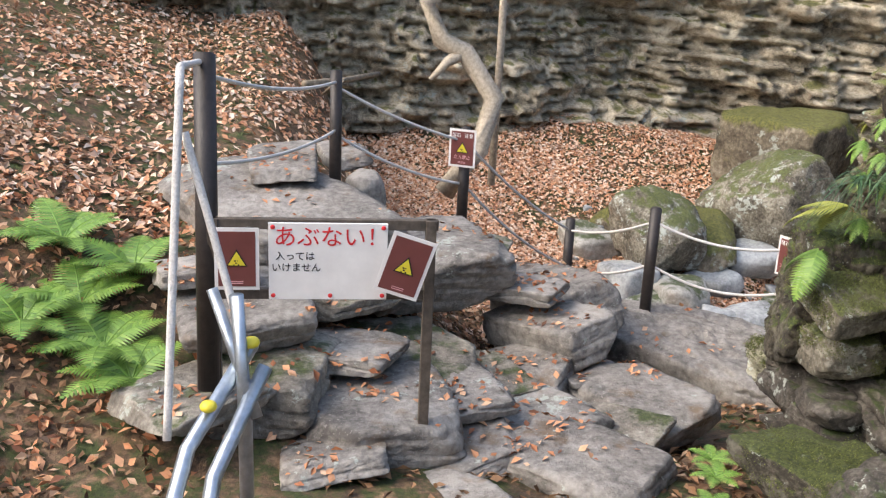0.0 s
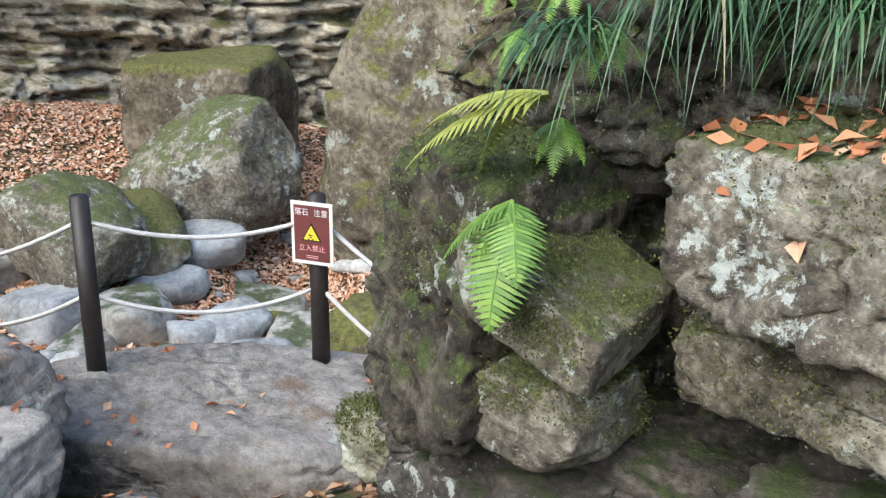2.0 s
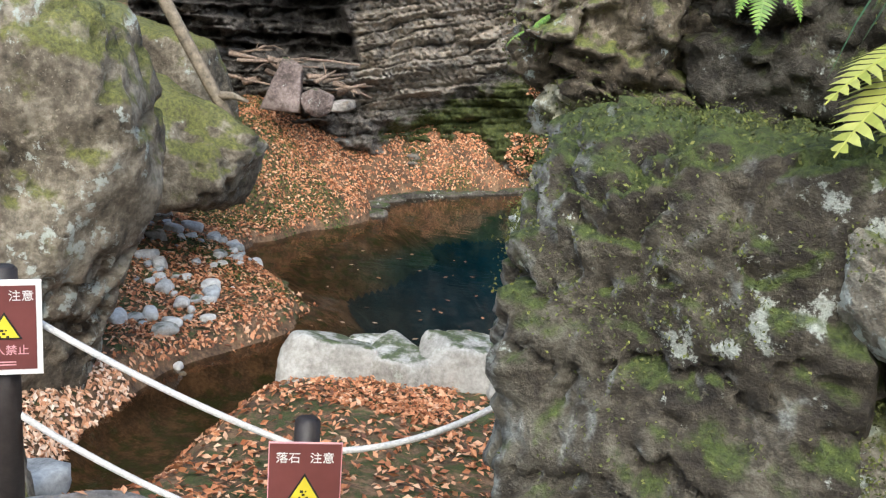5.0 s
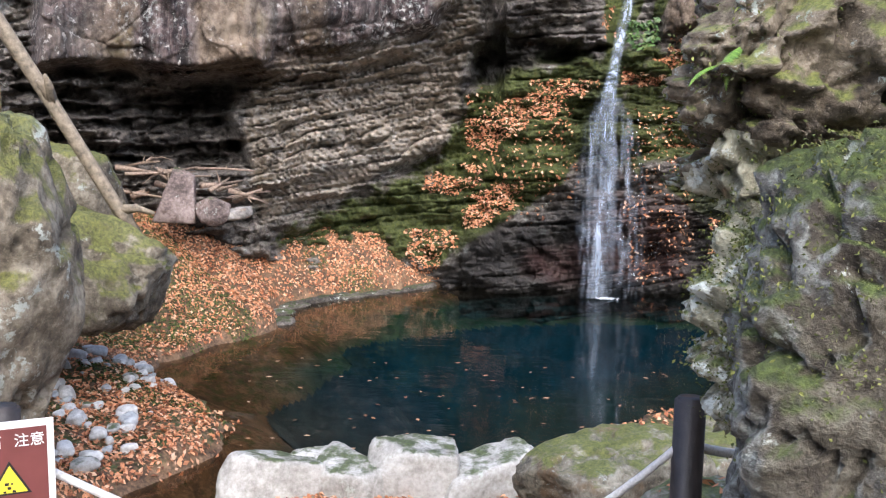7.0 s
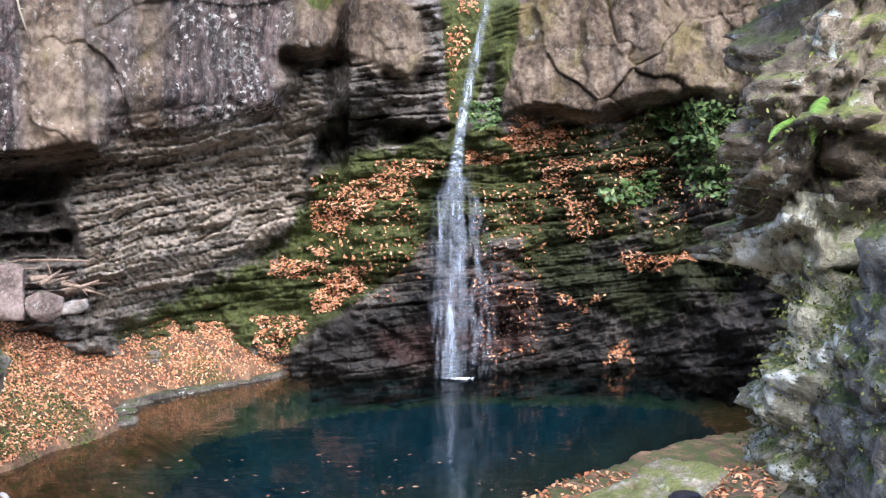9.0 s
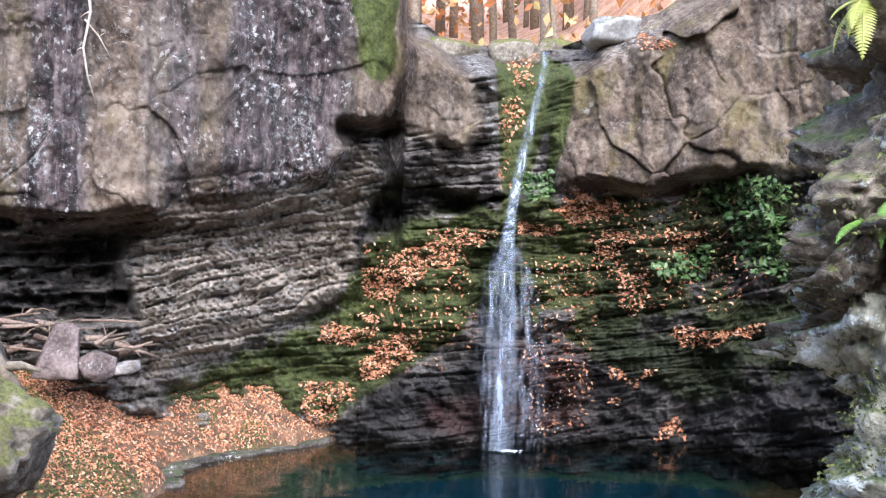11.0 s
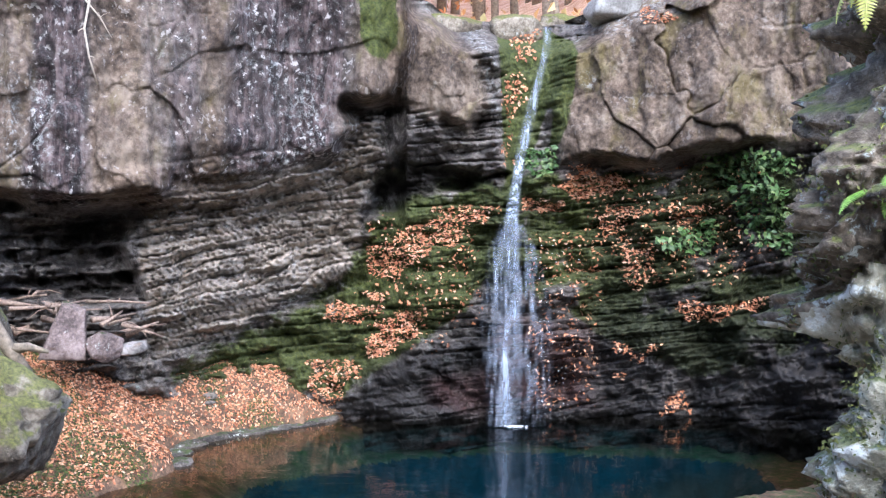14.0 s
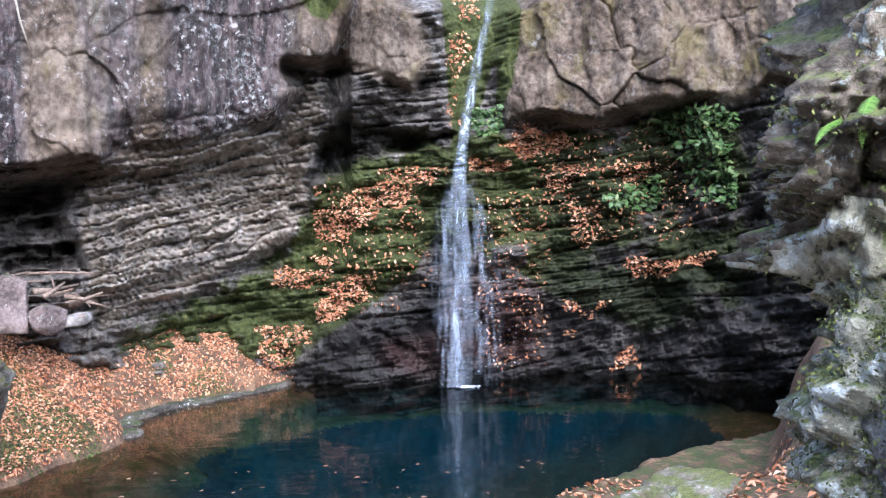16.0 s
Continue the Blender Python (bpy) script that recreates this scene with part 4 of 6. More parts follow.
# stream stones seen over the rope fence
for n, (x, y, a, b, c, m) in enumerate([(-7.7, 4.75, 0.42, 0.3, 0.36, PALE), (-8.3, 5.35, 0.3, 0.25, 0.28, BLUE), (-7.25, 5.05, 0.2, 0.16, 0.22, BLUE), (-7.3, 5.35, 0.34, 0.25, 0.26, BLUE), (-6.85, 5.7, 0.42, 0.28, 0.25, PALE), (-8.15, 4.3, 0.36, 0.3, 0.38, BLUE), (-9.6, 4.7, 0.4, 0.32, 0.3, BROWN), (-6.55, 5.25, 0.26, 0.22, 0.2, BLUE), (-7.5, 4.35, 0.24, 0.2, 0.18, PALE), (-6.35, 6.6, 0.45, 0.35, 0.3, BLUE), (-8.8, 5.9, 0.42, 0.36, 0.32, BLUE), (-8.1, 6.1, 0.38, 0.3, 0.34, PALE), (-7.6, 5.9, 0.3, 0.26, 0.24, BROWN), (-6.95, 4.55, 0.22, 0.18, 0.16, PALE), (-6.5, 4.75, 0.3, 0.22, 0.16, PALE), (-9.2, 4.1, 0.35, 0.3, 0.3, PALE)]):
    rock("stream_stone", (x, y, float(ground_z(x, y)) + c * 0.3), (a * 1.1, b * 1.1, c * 0.62), 60 + n, m, (0, 8 * (n % 3 - 1), 37 * n), "smooth grey water-worn stone in the leafy stream bed", "stone", "stones in the stream bed", sub=4, box=0.2, planes=8, amp=0.04, sharp=11.0)
rng = np.random.RandomState(5)
base_stones = [rock_mesh("pebble", (0.15, 0.11, 0.075), 200 + k, (PEBBLE, BLUE, PEBBLE, PALE)[k], sub=3, box=0.1, planes=5, amp=0.04, sharp=6.0) for k in range(4)]
for n in range(240):
    if n < 160:
        x, y = rng.uniform(-8.6, -6.4), rng.uniform(9.6, 13.0)
        if line_distance(np.array(x), np.array(y), [(-7.3, 9.4), (-7.6, 11.2), (-7.9, 12.6)]) > 0.7:
            continue
    else:
        x, y = rng.uniform(-10.5, -5.8), rng.uniform(3.9, 7.2)
    z = float(ground_z(x, y))
    if z < WATER_Z - 0.08 or (n >= 160 and z > -0.75):
        continue
    ob = new("pebble", base_stones[n % 4])
    s = rng.choice([0.25, 0.35, 0.45, 0.6, 0.85])
    ob.matrix_world = pose(x, y, z + 0.05 * s, 0, rng.uniform(-12, 12), rng.uniform(0, 360)) @ Matrix.Scale(s, 4)
    tagged(ob, "small pale rounded stone among orange leaves", "stone", "small stones by the water")

# the stepped slabs on the path side
rock("stone_slab", (-4.62, 3.88, -0.47), (1.08, 0.62, 0.27), 41, GREY, (0, 3, 46), "broad flat grey stone slab with a worn top", "stone slab", sub=6, box=0.9, amp=0.035, flat_top=1, sharp=14)
rock("stone_slab", (-4.9, 2.75, -0.1), (0.62, 0.36, 0.24), 42, GREY, (6, -12, 20), "tilted grey rock slab beside the fence", "stone slab", "ledge slabs", sub=5, box=0.95, amp=0.024, bed=0.008, flat_top=1, sharp=80.0)
rock("stone_slab", (-4.15, 2.55, 0.0), (0.55, 0.28, 0.16), 43, GREY, (8, -10, 28), "cracked grey rock slab", "stone slab", "ledge slabs", sub=5, box=0.95, amp=0.024, bed=0.008, flat_top=1, sharp=80.0)
rock("stone_slab", (-4.66, 1.72, 0.30), (0.72, 0.60, 0.26), 44, GREY, (0, -6, 12), "large layered grey ledge rock", "stone slab", "ledge slabs", sub=5, box=0.9, amp=0.024, bed=0.022, flat_top=1, sharp=80.0)
rock("stone_slab", (-4.7, 0.75, 0.62), (1.0, 0.62, 0.2), 45, GREY, (0, 2, 30), "broad flat grey ledge rock above the sign", "stone slab", "ledge slabs", sub=5, box=0.95, amp=0.024, bed=0.008, flat_top=1, sharp=80.0)
rock("stone_slab", (-3.55, 1.5, -0.14), (0.7, 0.5, 0.36), 46, LEDGE, (0, -3, 10), "layered brown-grey ledge rock", "stone slab", "ledge slabs", sub=5, box=0.9, amp=0.024, bed=0.03, flat_top=1, sharp=80.0)
rock("stone_slab", (-3.05, 2.15, -0.14), (0.62, 0.42, 0.18), 47, GREY, (4, -8, 34), "cracked grey rock slab on the path", "stone slab", "ledge slabs", sub=5, box=0.95, amp=0.024, bed=0.008, flat_top=1, sharp=80.0)
rock("stone_slab", (-3.35, 2.95, -0.16), (0.55, 0.36, 0.16), 48, GREY, (2, -6, 22), "flat grey stone step strewn with leaves", "stone slab", "ledge slabs", sub=5, box=0.95, amp=0.024, bed=0.008, flat_top=1, sharp=80.0)
rock("stone_slab", (-2.75, 1.35, 0.12), (0.55, 0.45, 0.16), 49, GREY, (0, -5, 5), "cracked grey rock slab on the path", "stone slab", "ledge slabs", sub=5, box=0.95, amp=0.024, bed=0.008, flat_top=1, sharp=80.0)
rock("stone_slab", (-2.9, 0.75, 0.25), (0.55, 0.4, 0.18), 50, LEDGE, (0, -3, -10), "layered brown-grey ledge rock", "stone slab", "ledge slabs", sub=5, box=0.9, amp=0.024, bed=0.022, flat_top=1, sharp=80.0)
rock("stone_slab", (-3.3, 0.6, 0.5), (0.5, 0.42, 0.12), 51, GREY, (3, 0, 14), "thin grey rock slab under the sign", "stone slab", "ledge slabs", sub=5, box=0.95, amp=0.024, bed=0.008, flat_top=1, sharp=80.0)
rock("stone_slab", (-2.35, 2.35, 0.02), (0.5, 0.36, 0.14), 52, GREY, (0, -6, 40), "flat grey stone step strewn with leaves", "stone slab", "ledge slabs", sub=5, box=0.95, amp=0.024, bed=0.008, flat_top=1, sharp=80.0)
rock("stone_slab", (-3.75, 2.3, -0.14), (0.42, 0.3, 0.12), 53, GREY, (6, -14, 50), "split grey rock slab", "stone slab", "ledge slabs", sub=5, box=0.95, amp=0.024, bed=0.008, flat_top=1, sharp=80.0)
rock("stone_slab", (-5.9, 1.2, 0.75), (0.4, 0.22, 0.06), 54, GREY, (0, 0, 10), "thin flat grey stone on the leafy slope", "stone slab", "ledge slabs", sub=4, box=0.85)
rock("stone_slab", (-5.3, 1.35, 0.62), (0.18, 0.16, 0.16), 55, GREY, (0, 0, 10), "small grey rock on the leafy slope", "stone slab", "ledge slabs", sub=4)

rng = np.random.RandomState(8)
for n, (x, y, z, a, b, c) in enumerate([(-3.9, 1.15, 0.42, 0.45, 0.35, 0.07), (-3.2, 1.2, 0.28, 0.4, 0.32, 0.06), (-3.0, 1.75, 0.12, 0.45, 0.3, 0.06), (-3.5, 2.05, -0.06, 0.4, 0.28, 0.06), (-2.6, 1.75, 0.04, 0.42, 0.3, 0.06), (-4.35, 2.35, 0.22, 0.4, 0.22, 0.07), (-4.75, 2.15, 0.38, 0.4, 0.25, 0.06), (-2.35, 1.1, 0.14, 0.38, 0.3, 0.06), (-3.75, 2.75, -0.14, 0.35, 0.25, 0.05), (-2.9, 2.65, -0.06, 0.36, 0.25, 0.05), (-5.45, 2.75, -0.12, 0.35, 0.25, 0.08), (-5.2, 0.75, 0.86, 0.5, 0.3, 0.06), (-2.5, 0.4, 0.36, 0.4, 0.35, 0.07), (-1.9, 1.6, 0.1, 0.36, 0.3, 0.05), (-3.6, 0.35, 0.62, 0.4, 0.3, 0.06)]):
    rock("stone_slab", (x, y, z), (a, b, c), 140 + n, GREY if n % 3 else LEDGE, (rng.uniform(-5, 8), rng.uniform(-12, 2), rng.uniform(-20, 50)), "thin split grey rock slab on the ledge", "stone slab", "ledge slabs", sub=5, box=0.95, amp=0.024, bed=0.008, flat_top=1, sharp=80.0)

# ---- the bluff beside the path ----
rock("bluff_rock", (-2.67, 3.74, 0.89), (0.37, 0.34, 0.41), 71, MOSSY_FACE, (0, 7, -14), "tall dark mossy rock face with pale lichen streaks", "rock", "bluff rocks", sub=6, box=0.62, planes=20, amp=0.09, crag=0.022)
rock("bluff_rock", (-2.29, 3.57, 0.985), (0.25, 0.22, 0.09), 72, LICHEN, (0, 20, 8), "wedge-shaped mossy rock under the fern", "rock", "bluff rocks", sub=5, box=0.9, planes=8, amp=0.04)
rock("bluff_rock", (-2.86, 3.98, 0.92), (0.16, 0.20, 0.24), 93, PALE_LICHEN, (0, 6, -38), "grey lichen-crusted side of the mossy rock", "rock", "bluff rocks", sub=6, box=0.6, amp=0.12, crag=0.05)
rock("bluff_rock", (-2.42, 4.08, 1.50), (0.46, 0.30, 0.46), 92, MOSSY, (0, 0, 6), "dark mossy wall behind the ferns", "rock", "bluff rocks", sub=6, box=0.6, amp=0.1, crag=0.05)
big_boulder = rock("bluff_rock", (-1.60, 3.98, 1.25), (0.53, 0.50, 0.21), 73, LICHEN, (4, -7, -6), "big lichen-covered boulder with an undercut base", "rock", "bluff rocks", sub=6, box=0.98, planes=9, amp=0.045, crag=0.014)
rock("bluff_rock", (-1.58, 4.06, 0.97), (0.50, 0.48, 0.17), 94, LICHEN, (0, -8, -6), "lichen-spotted lower storey of the big boulder", "rock", "bluff rocks", sub=6, box=0.95, planes=9, amp=0.05, crag=0.014)
rock("bluff_rock", (-2.38, 3.61, 0.69), (0.26, 0.22, 0.125), 74, LICHEN, (0, 6, 6), "blue-grey rock ledge with bright moss", "rock", "bluff rocks", sub=5, box=0.85, planes=9, amp=0.05)
rock("bluff_rock", (-2.60, 3.76, 0.42), (0.40, 0.28, 0.09), 75, DARKSHALE, (0, -4, 8), "dark layered rock under the bluff", "rock", "bluff rocks", sub=5, box=0.8, amp=0.07, bed=0.05)
rock("bluff_rock", (-2.52, 3.90, 0.10), (0.42, 0.34, 0.24), 80, DARKSHALE, (0, -4, 12), "dark layered rock at the bluff's foot", "rock", "bluff rocks", sub=5, box=0.8, amp=0.07, bed=0.05)
rock("bluff_rock", (-2.98, 3.62, 0.30), (0.15, 0.16, 0.14), 91, PALE_LICHEN, (0, 10, 20), "small white lichen rock at the bluff's foot", "rock", "bluff rocks", sub=5, box=0.7, amp=0.08, crag=0.02)
rock("bluff_rock", (-2.16, 3.90, 0.40), (0.34, 0.26, 0.18), 76, DARKSHALE, (0, 6, 10), "dark layered rock under the bluff", "rock", "bluff rocks", sub=5, box=0.75, amp=0.07, bed=0.05)
rock("bluff_rock", (-1.50, 4.18, 0.72), (0.42, 0.34, 0.12), 90, DARKSHALE, (0, -10, 8), "brown block wedged under the big boulder", "rock", "bluff rocks", sub=5, box=0.9, amp=0.05, crag=0.02)
rock("bluff_rock", (-1.45, 3.86, 0.56), (0.48, 0.3, 0.16), 77, DARKSHALE, (0, -8, 6), "cracked brown rock under the lichen boulder", "rock", "bluff rocks", sub=5, box=0.75, amp=0.07)
rock("bluff_rock", (-1.2, 3.45, 0.42), (0.42, 0.26, 0.16), 78, DARKSHALE, (0, -6, 16), "cracked pale rock at the bluff's foot", "rock", "bluff rocks", sub=5, box=0.75, amp=0.07)
rock("bluff_rock", (-1.75, 3.35, 0.28), (0.42, 0.3, 0.15), 79, MOSSY, (0, -5, 20), "low mossy rock at the path's edge", "rock", "bluff rocks", sub=5, box=0.6, amp=0.07)
rock("bluff_rock", (-2.05, 4.5, 1.2), (0.5, 0.5, 1.5), 83, MOSSY, (0, 0, 0), "dark mossy rock at the back of the bluff", "rock", "bluff rocks", sub=6, box=0.6, amp=0.1, crag=0.07)
rock("bluff_rock", (-0.9, 4.6, 0.9), (1.0, 0.7, 0.9), 84, MOSSY, (0, 0, 8), "mossy rock bank behind the boulder", "rock", "bluff rocks", sub=5, box=0.6, amp=0.1)
rock("bluff_rock", (0.3, 4.1, 1.0), (0.9, 0.7, 0.9), 85, LICHEN, (0, 0, 20), "rock bank beside the upper path", "rock", "bluff rocks", sub=5, box=0.6, amp=0.1)


def bluff_body():
    """The craggy corner of the bluff: overhanging above, a pale worn face below."""
    ns, nz = 330, 400
    z = np.linspace(-0.9, 2.7, nz)
    e = np.interp(z, [-0.9, 0.2, 0.58, 0.75, 0.86, 0.93, 1.0, 1.08, 1.12, 1.18, 1.28, 1.42, 1.52, 1.61, 1.7, 1.9, 2.7], [-2.62, -2.86, -2.95, -3.0, -3.05, -3.01, -3.02, -3.05, -3.09, -3.09, -3.06, -3.03, -3.04, -3.0, -3.03, -2.98, -2.75])
    f = np.interp(z, [-0.9, 0.55, 0.75, 0.87, 0.95, 1.03, 1.12, 1.2, 1.3, 1.5, 1.75, 2.1, 2.7], [4.05, 4.16, 4.14, 4.08, 4.05, 4.04, 4.0, 3.94, 3.86, 3.84, 3.88, 4.0, 4.2])
    e = -3.687 + (e + 3.687) * (f + 0.06 - 2.387) / 1.663 + 0.05 - 0.05 * smooth(1.2, 1.3, z) * smooth(1.55, 1.4, z) + 0.03 * smooth(1.45, 1.6, z)
    t = np.linspace(0, 1, ns)
    tt = np.array([0, 0.2, 0.42, 0.54, 0.66, 0.86, 1.0])
    px = np.stack([np.full(nz, -1.4), e + 0.55, e + 0.13, e + 0.02, e + 0.06, e + 0.42, e + 1.2], 1)
    py = np.stack([f + 0.35, f + 0.10, f, f + 0.06, f + 0.2, f + 0.75, f + 1.5], 1)
    X = np.stack([np.interp(t, tt, r) for r in px], 1)
    Y = np.stack([np.interp(t, tt, r) for r in py], 1)
    for _ in range(6):
        X[1:-1], Y[1:-1] = (X[:-2] + X[1:-1] + X[2:]) / 3, (Y[:-2] + Y[1:-1] + Y[2:]) / 3
    Z = np.repeat(z[None], ns, 0)
    tx, ty = np.gradient(X, axis=0), np.gradient(Y, axis=0)
    ln = np.hypot(tx, ty) + 1e-9
    nx, ny = ty / ln, -tx / ln
    flip = np.where(ny[60:61] > 0, -1.0, 1.0)
    nx, ny = nx * flip, ny * flip
    along = np.cumsum(ln, axis=0)
    lower = smooth(1.25, 1.0, Z)
    v, crack, face = blocks(along * 3.2, Z * 3.6, 1.0, 140)
    v2, crack2, face2 = blocks(along * 8, Z * 9, 1.0, 143)
    knob = np.abs(fbm(X * 5, Y * 5, Z * 7, octaves=5, seed=61, gain=0.6))
    d = 0.07 * v + 0.12 * face - 0.03 * (1 - crack) + 0.03 * v2 + 0.06 * face2 - 0.008 * (1 - crack2)
    d = d + strata(along * 2, Z, 0.19, 0.035, 0.3, 150) * (1 - 0.6 * lower) + 0.10 * (knob - 0.35)
    d = d + 0.05 * fbm(X * 3, Y * 3, Z * 3, octaves=4, seed=151) + 0.012 * fbm(X * 24, Y * 24, Z * 24, octaves=3, seed=152)
    X, Y = X + nx * d, Y + ny * d
    Z = Z + 0.03 * fbm(along * 4, Z * 4, seed=153)
    ob = mesh_from("bluff_rock", np.stack([X, Y, Z], -1).reshape(-1, 3), grid_faces(ns, nz), PALE_LICHEN)
    ob.data.materials.append(CRAG)
    F = grid_faces(ns, nz)
    zc = (Z + 0.13 * fbm(along * 5, Z * 5, octaves=5, seed=154)).reshape(-1)[F].mean(1)
    ob.data.polygons.foreach_set("material_index", (zc > 1.21).astype(np.int32))
    tagged(ob, "craggy moss-hung bluff corner above a pale lichen-crusted face", "rock", "bluff rocks")


bluff_body()
rng = np.random.RandomState(21)
for n in range(16):
    a = rng.uniform(0.07, 0.16)
    x = -2.85 + 0.75 * n / 16
    rock("bluff_stone", (x, 3.56 + rng.uniform(-0.03, 0.12), rng.uniform(0.16, 0.46)), (a * 1.5, a, a * 0.55), 220 + n, DARKSHALE, (rng.uniform(-8, 8), rng.uniform(-14, 14), rng.uniform(-30, 30)), "broken dark stone wedged under the bluff", "rock", "stones under the bluff", sub=4, box=0.8, amp=0.06)
rock("stone_slab", (-2.55, 5.55, -0.35), (0.55, 0.5, 0.35), 86, LICHEN, (0, 6, 30), "mossy yellow-green rock beyond the last post", "stone slab", sub=5, box=0.5, amp=0.08)

for n, (at, size, turn) in enumerate((((-2.78, 8.27, -1.0), (0.62, 0.42, 0.24), 38), ((-2.11, 9.3, -1.32), (0.62, 0.45, 0.24), 30), ((-1.24, 10.72, -1.5), (0.8, 0.55, 0.28), 42))):
    rock("bank_rock", at, size, 430 + n, EDGE, (0, -4, turn), "low pale mossy rock along the pool's edge", "rock", "rocks at the pool's edge", sub=5, box=0.7, amp=0.07, flat_top=1)


# ---- the forest above the falls ----
def hillside():
    xs, ys = np.linspace(-40, 40, 120), np.concatenate([np.linspace(20.95, 30, 50), np.linspace(31, 120, 40)])
    X, Y = np.meshgrid(xs, ys, indexing="ij")
    top = np.interp(X, [-12, -6, -4.2, -3.2, -1.0, 0.5, 3, 12], [9, 8, 5.1, 4.75, 4.6, 5.2, 8, 10])
    Z = top - 0.55 + 0.26 * np.clip(Y - 21, 0, 200) - 1.1 * np.clip(21.4 - Y, 0, 2) + 0.25 * fbm(X * 0.4, Y * 0.4, seed=101)
    ob = mesh_from("hillside", np.stack([X, Y, Z], -1).reshape(-1, 3), grid_faces(len(xs), len(ys)), LITTER)
    tagged(ob, "leaf-covered orange forest hillside above the waterfall", "hillside", kind="structure")


LITTER = rock_material("leaf_litter", (0.33, 0.17, 0.09), (0.55, 0.34, 0.21), (0.70, 0.52, 0.38), moss=0.0, lichen=0.0, bump=0.8, scale=1.5)
hillside()

FOLIAGE = leaf_material("autumn_foliage", [(0.0, (0.45, 0.16, 0.05)), (0.4, (0.62, 0.30, 0.10)), (0.8, (0.70, 0.45, 0.2)), (1.0, (0.55, 0.5, 0.2))])


def leaf_cloud(name, pts, normals, sizes, material, parent=None, rng=None, fold=0.25):
    """Many small folded leaves in one mesh."""
    n = len(pts)
    rng = rng or np.random.RandomState(1)
    t = rng.normal(0, 1, (n, 3))
    t -= (t * normals).sum(1, keepdims=True) * normals
    t /= np.linalg.norm(t, axis=1, keepdims=True) + 1e-9
    b = np.cross(normals, t)
    s = sizes[:, None]
    lift = normals * s * fold * rng.uniform(-0.4, 1.2, (n, 1))
    v = np.stack([pts - t * s * 0.5, pts + b * s * 0.28 + lift, pts + t * s * 0.5 + lift * 0.4, pts - b * s * 0.28 + lift], 1).reshape(-1, 3)
    k = np.arange(n)[:, None] * 4
    f = np.concatenate([k + [0, 2, 1], k + [0, 3, 2]])
    return mesh_from(name, v, f, material, parent, False)


def tree(x, y, z, h, r, seed):
    rng = np.random.RandomState(seed)
    top = empty("tree", x, y, z)
    tagged(top, "slender bare-trunked tree with thin orange autumn leaves", "tree", "trees above the falls")
    bend = rng.normal(0, 0.05, 2)
    pts = [(bend[0] * h * (k / 6) ** 2 * 3, bend[1] * h * (k / 6) ** 2 * 3, h * k / 6 - 0.5) for k in range(7)]
    v, f = tube_verts(pts, [r * (1 - 0.12 * k) for k in range(7)], 8)
    for _ in range(6):
        k0 = rng.uniform(0.4, 0.95)
        base = np.array([bend[0] * h * k0 ** 2 * 3, bend[1] * h * k0 ** 2 * 3, h * k0 - 0.5])
        d = rng.normal(0, 1, 3)
        d[2] = abs(d[2]) * 0.6 + 0.2
        d /= np.linalg.norm(d)
        L = h * rng.uniform(0.12, 0.25)
        lv, lf = tube_verts([base, base + d * L * 0.5 + (0, 0, 0.05), base + d * L], [r * 0.35, r * 0.22, r * 0.08], 6)
        f += [tuple(i + len(v) for i in g) for g in lf]
        v += lv
    mesh_from("trunk", v, f, BARK, top)
    m = 420
    c = rng.normal(0, 1, (9, 3)) * (h * 0.16, h * 0.16, h * 0.2) + (0, 0, h * 0.5)
    p = c[rng.randint(0, 9, m)] + rng.normal(0, h * 0.06, (m, 3))
    nn = rng.normal(0, 1, (m, 3))
    nn /= np.linalg.norm(nn, axis=1, keepdims=True)
    leaf_cloud("crown", p, nn, rng.uniform(0.14, 0.36, m), FOLIAGE, top, rng)


rng = np.random.RandomState(77)
for n in range(60):
    y = 22.2 + 0.45 * n + rng.uniform(0, 1.5)
    x = -3 + rng.uniform(-0.16, 0.20) * (y - 2) + rng.uniform(-1, 1)
    top = float(np.interp(x, [-12, -6, -4.2, -3.2, -1.0, 0.5, 3, 12], [9, 8, 5.1, 4.75, 4.6, 5.2, 8, 10]))
    tree(x, y, top - 0.3 + 0.26 * max(0, y - 21), rng.uniform(6, 10), rng.uniform(0.06, 0.17), 300 + n)
for n, (x, y, z, a, b, c) in enumerate([(-2.0, 21.6, 4.75, 0.55, 0.4, 0.32), (-3.2, 21.5, 4.75, 0.6, 0.35, 0.25), (-1.0, 22.5, 4.9, 0.6, 0.5, 0.3), (-0.4, 20.6, 4.95, 0.8, 0.5, 0.3)]):
    rock("rock", (x, y, z), (a, b, c), 400 + n, PALE if n == 3 else BROWN, (0, 0, 30 * n), "rounded rock at the lip of the waterfall", "rock", "rocks above the falls", sub=4)


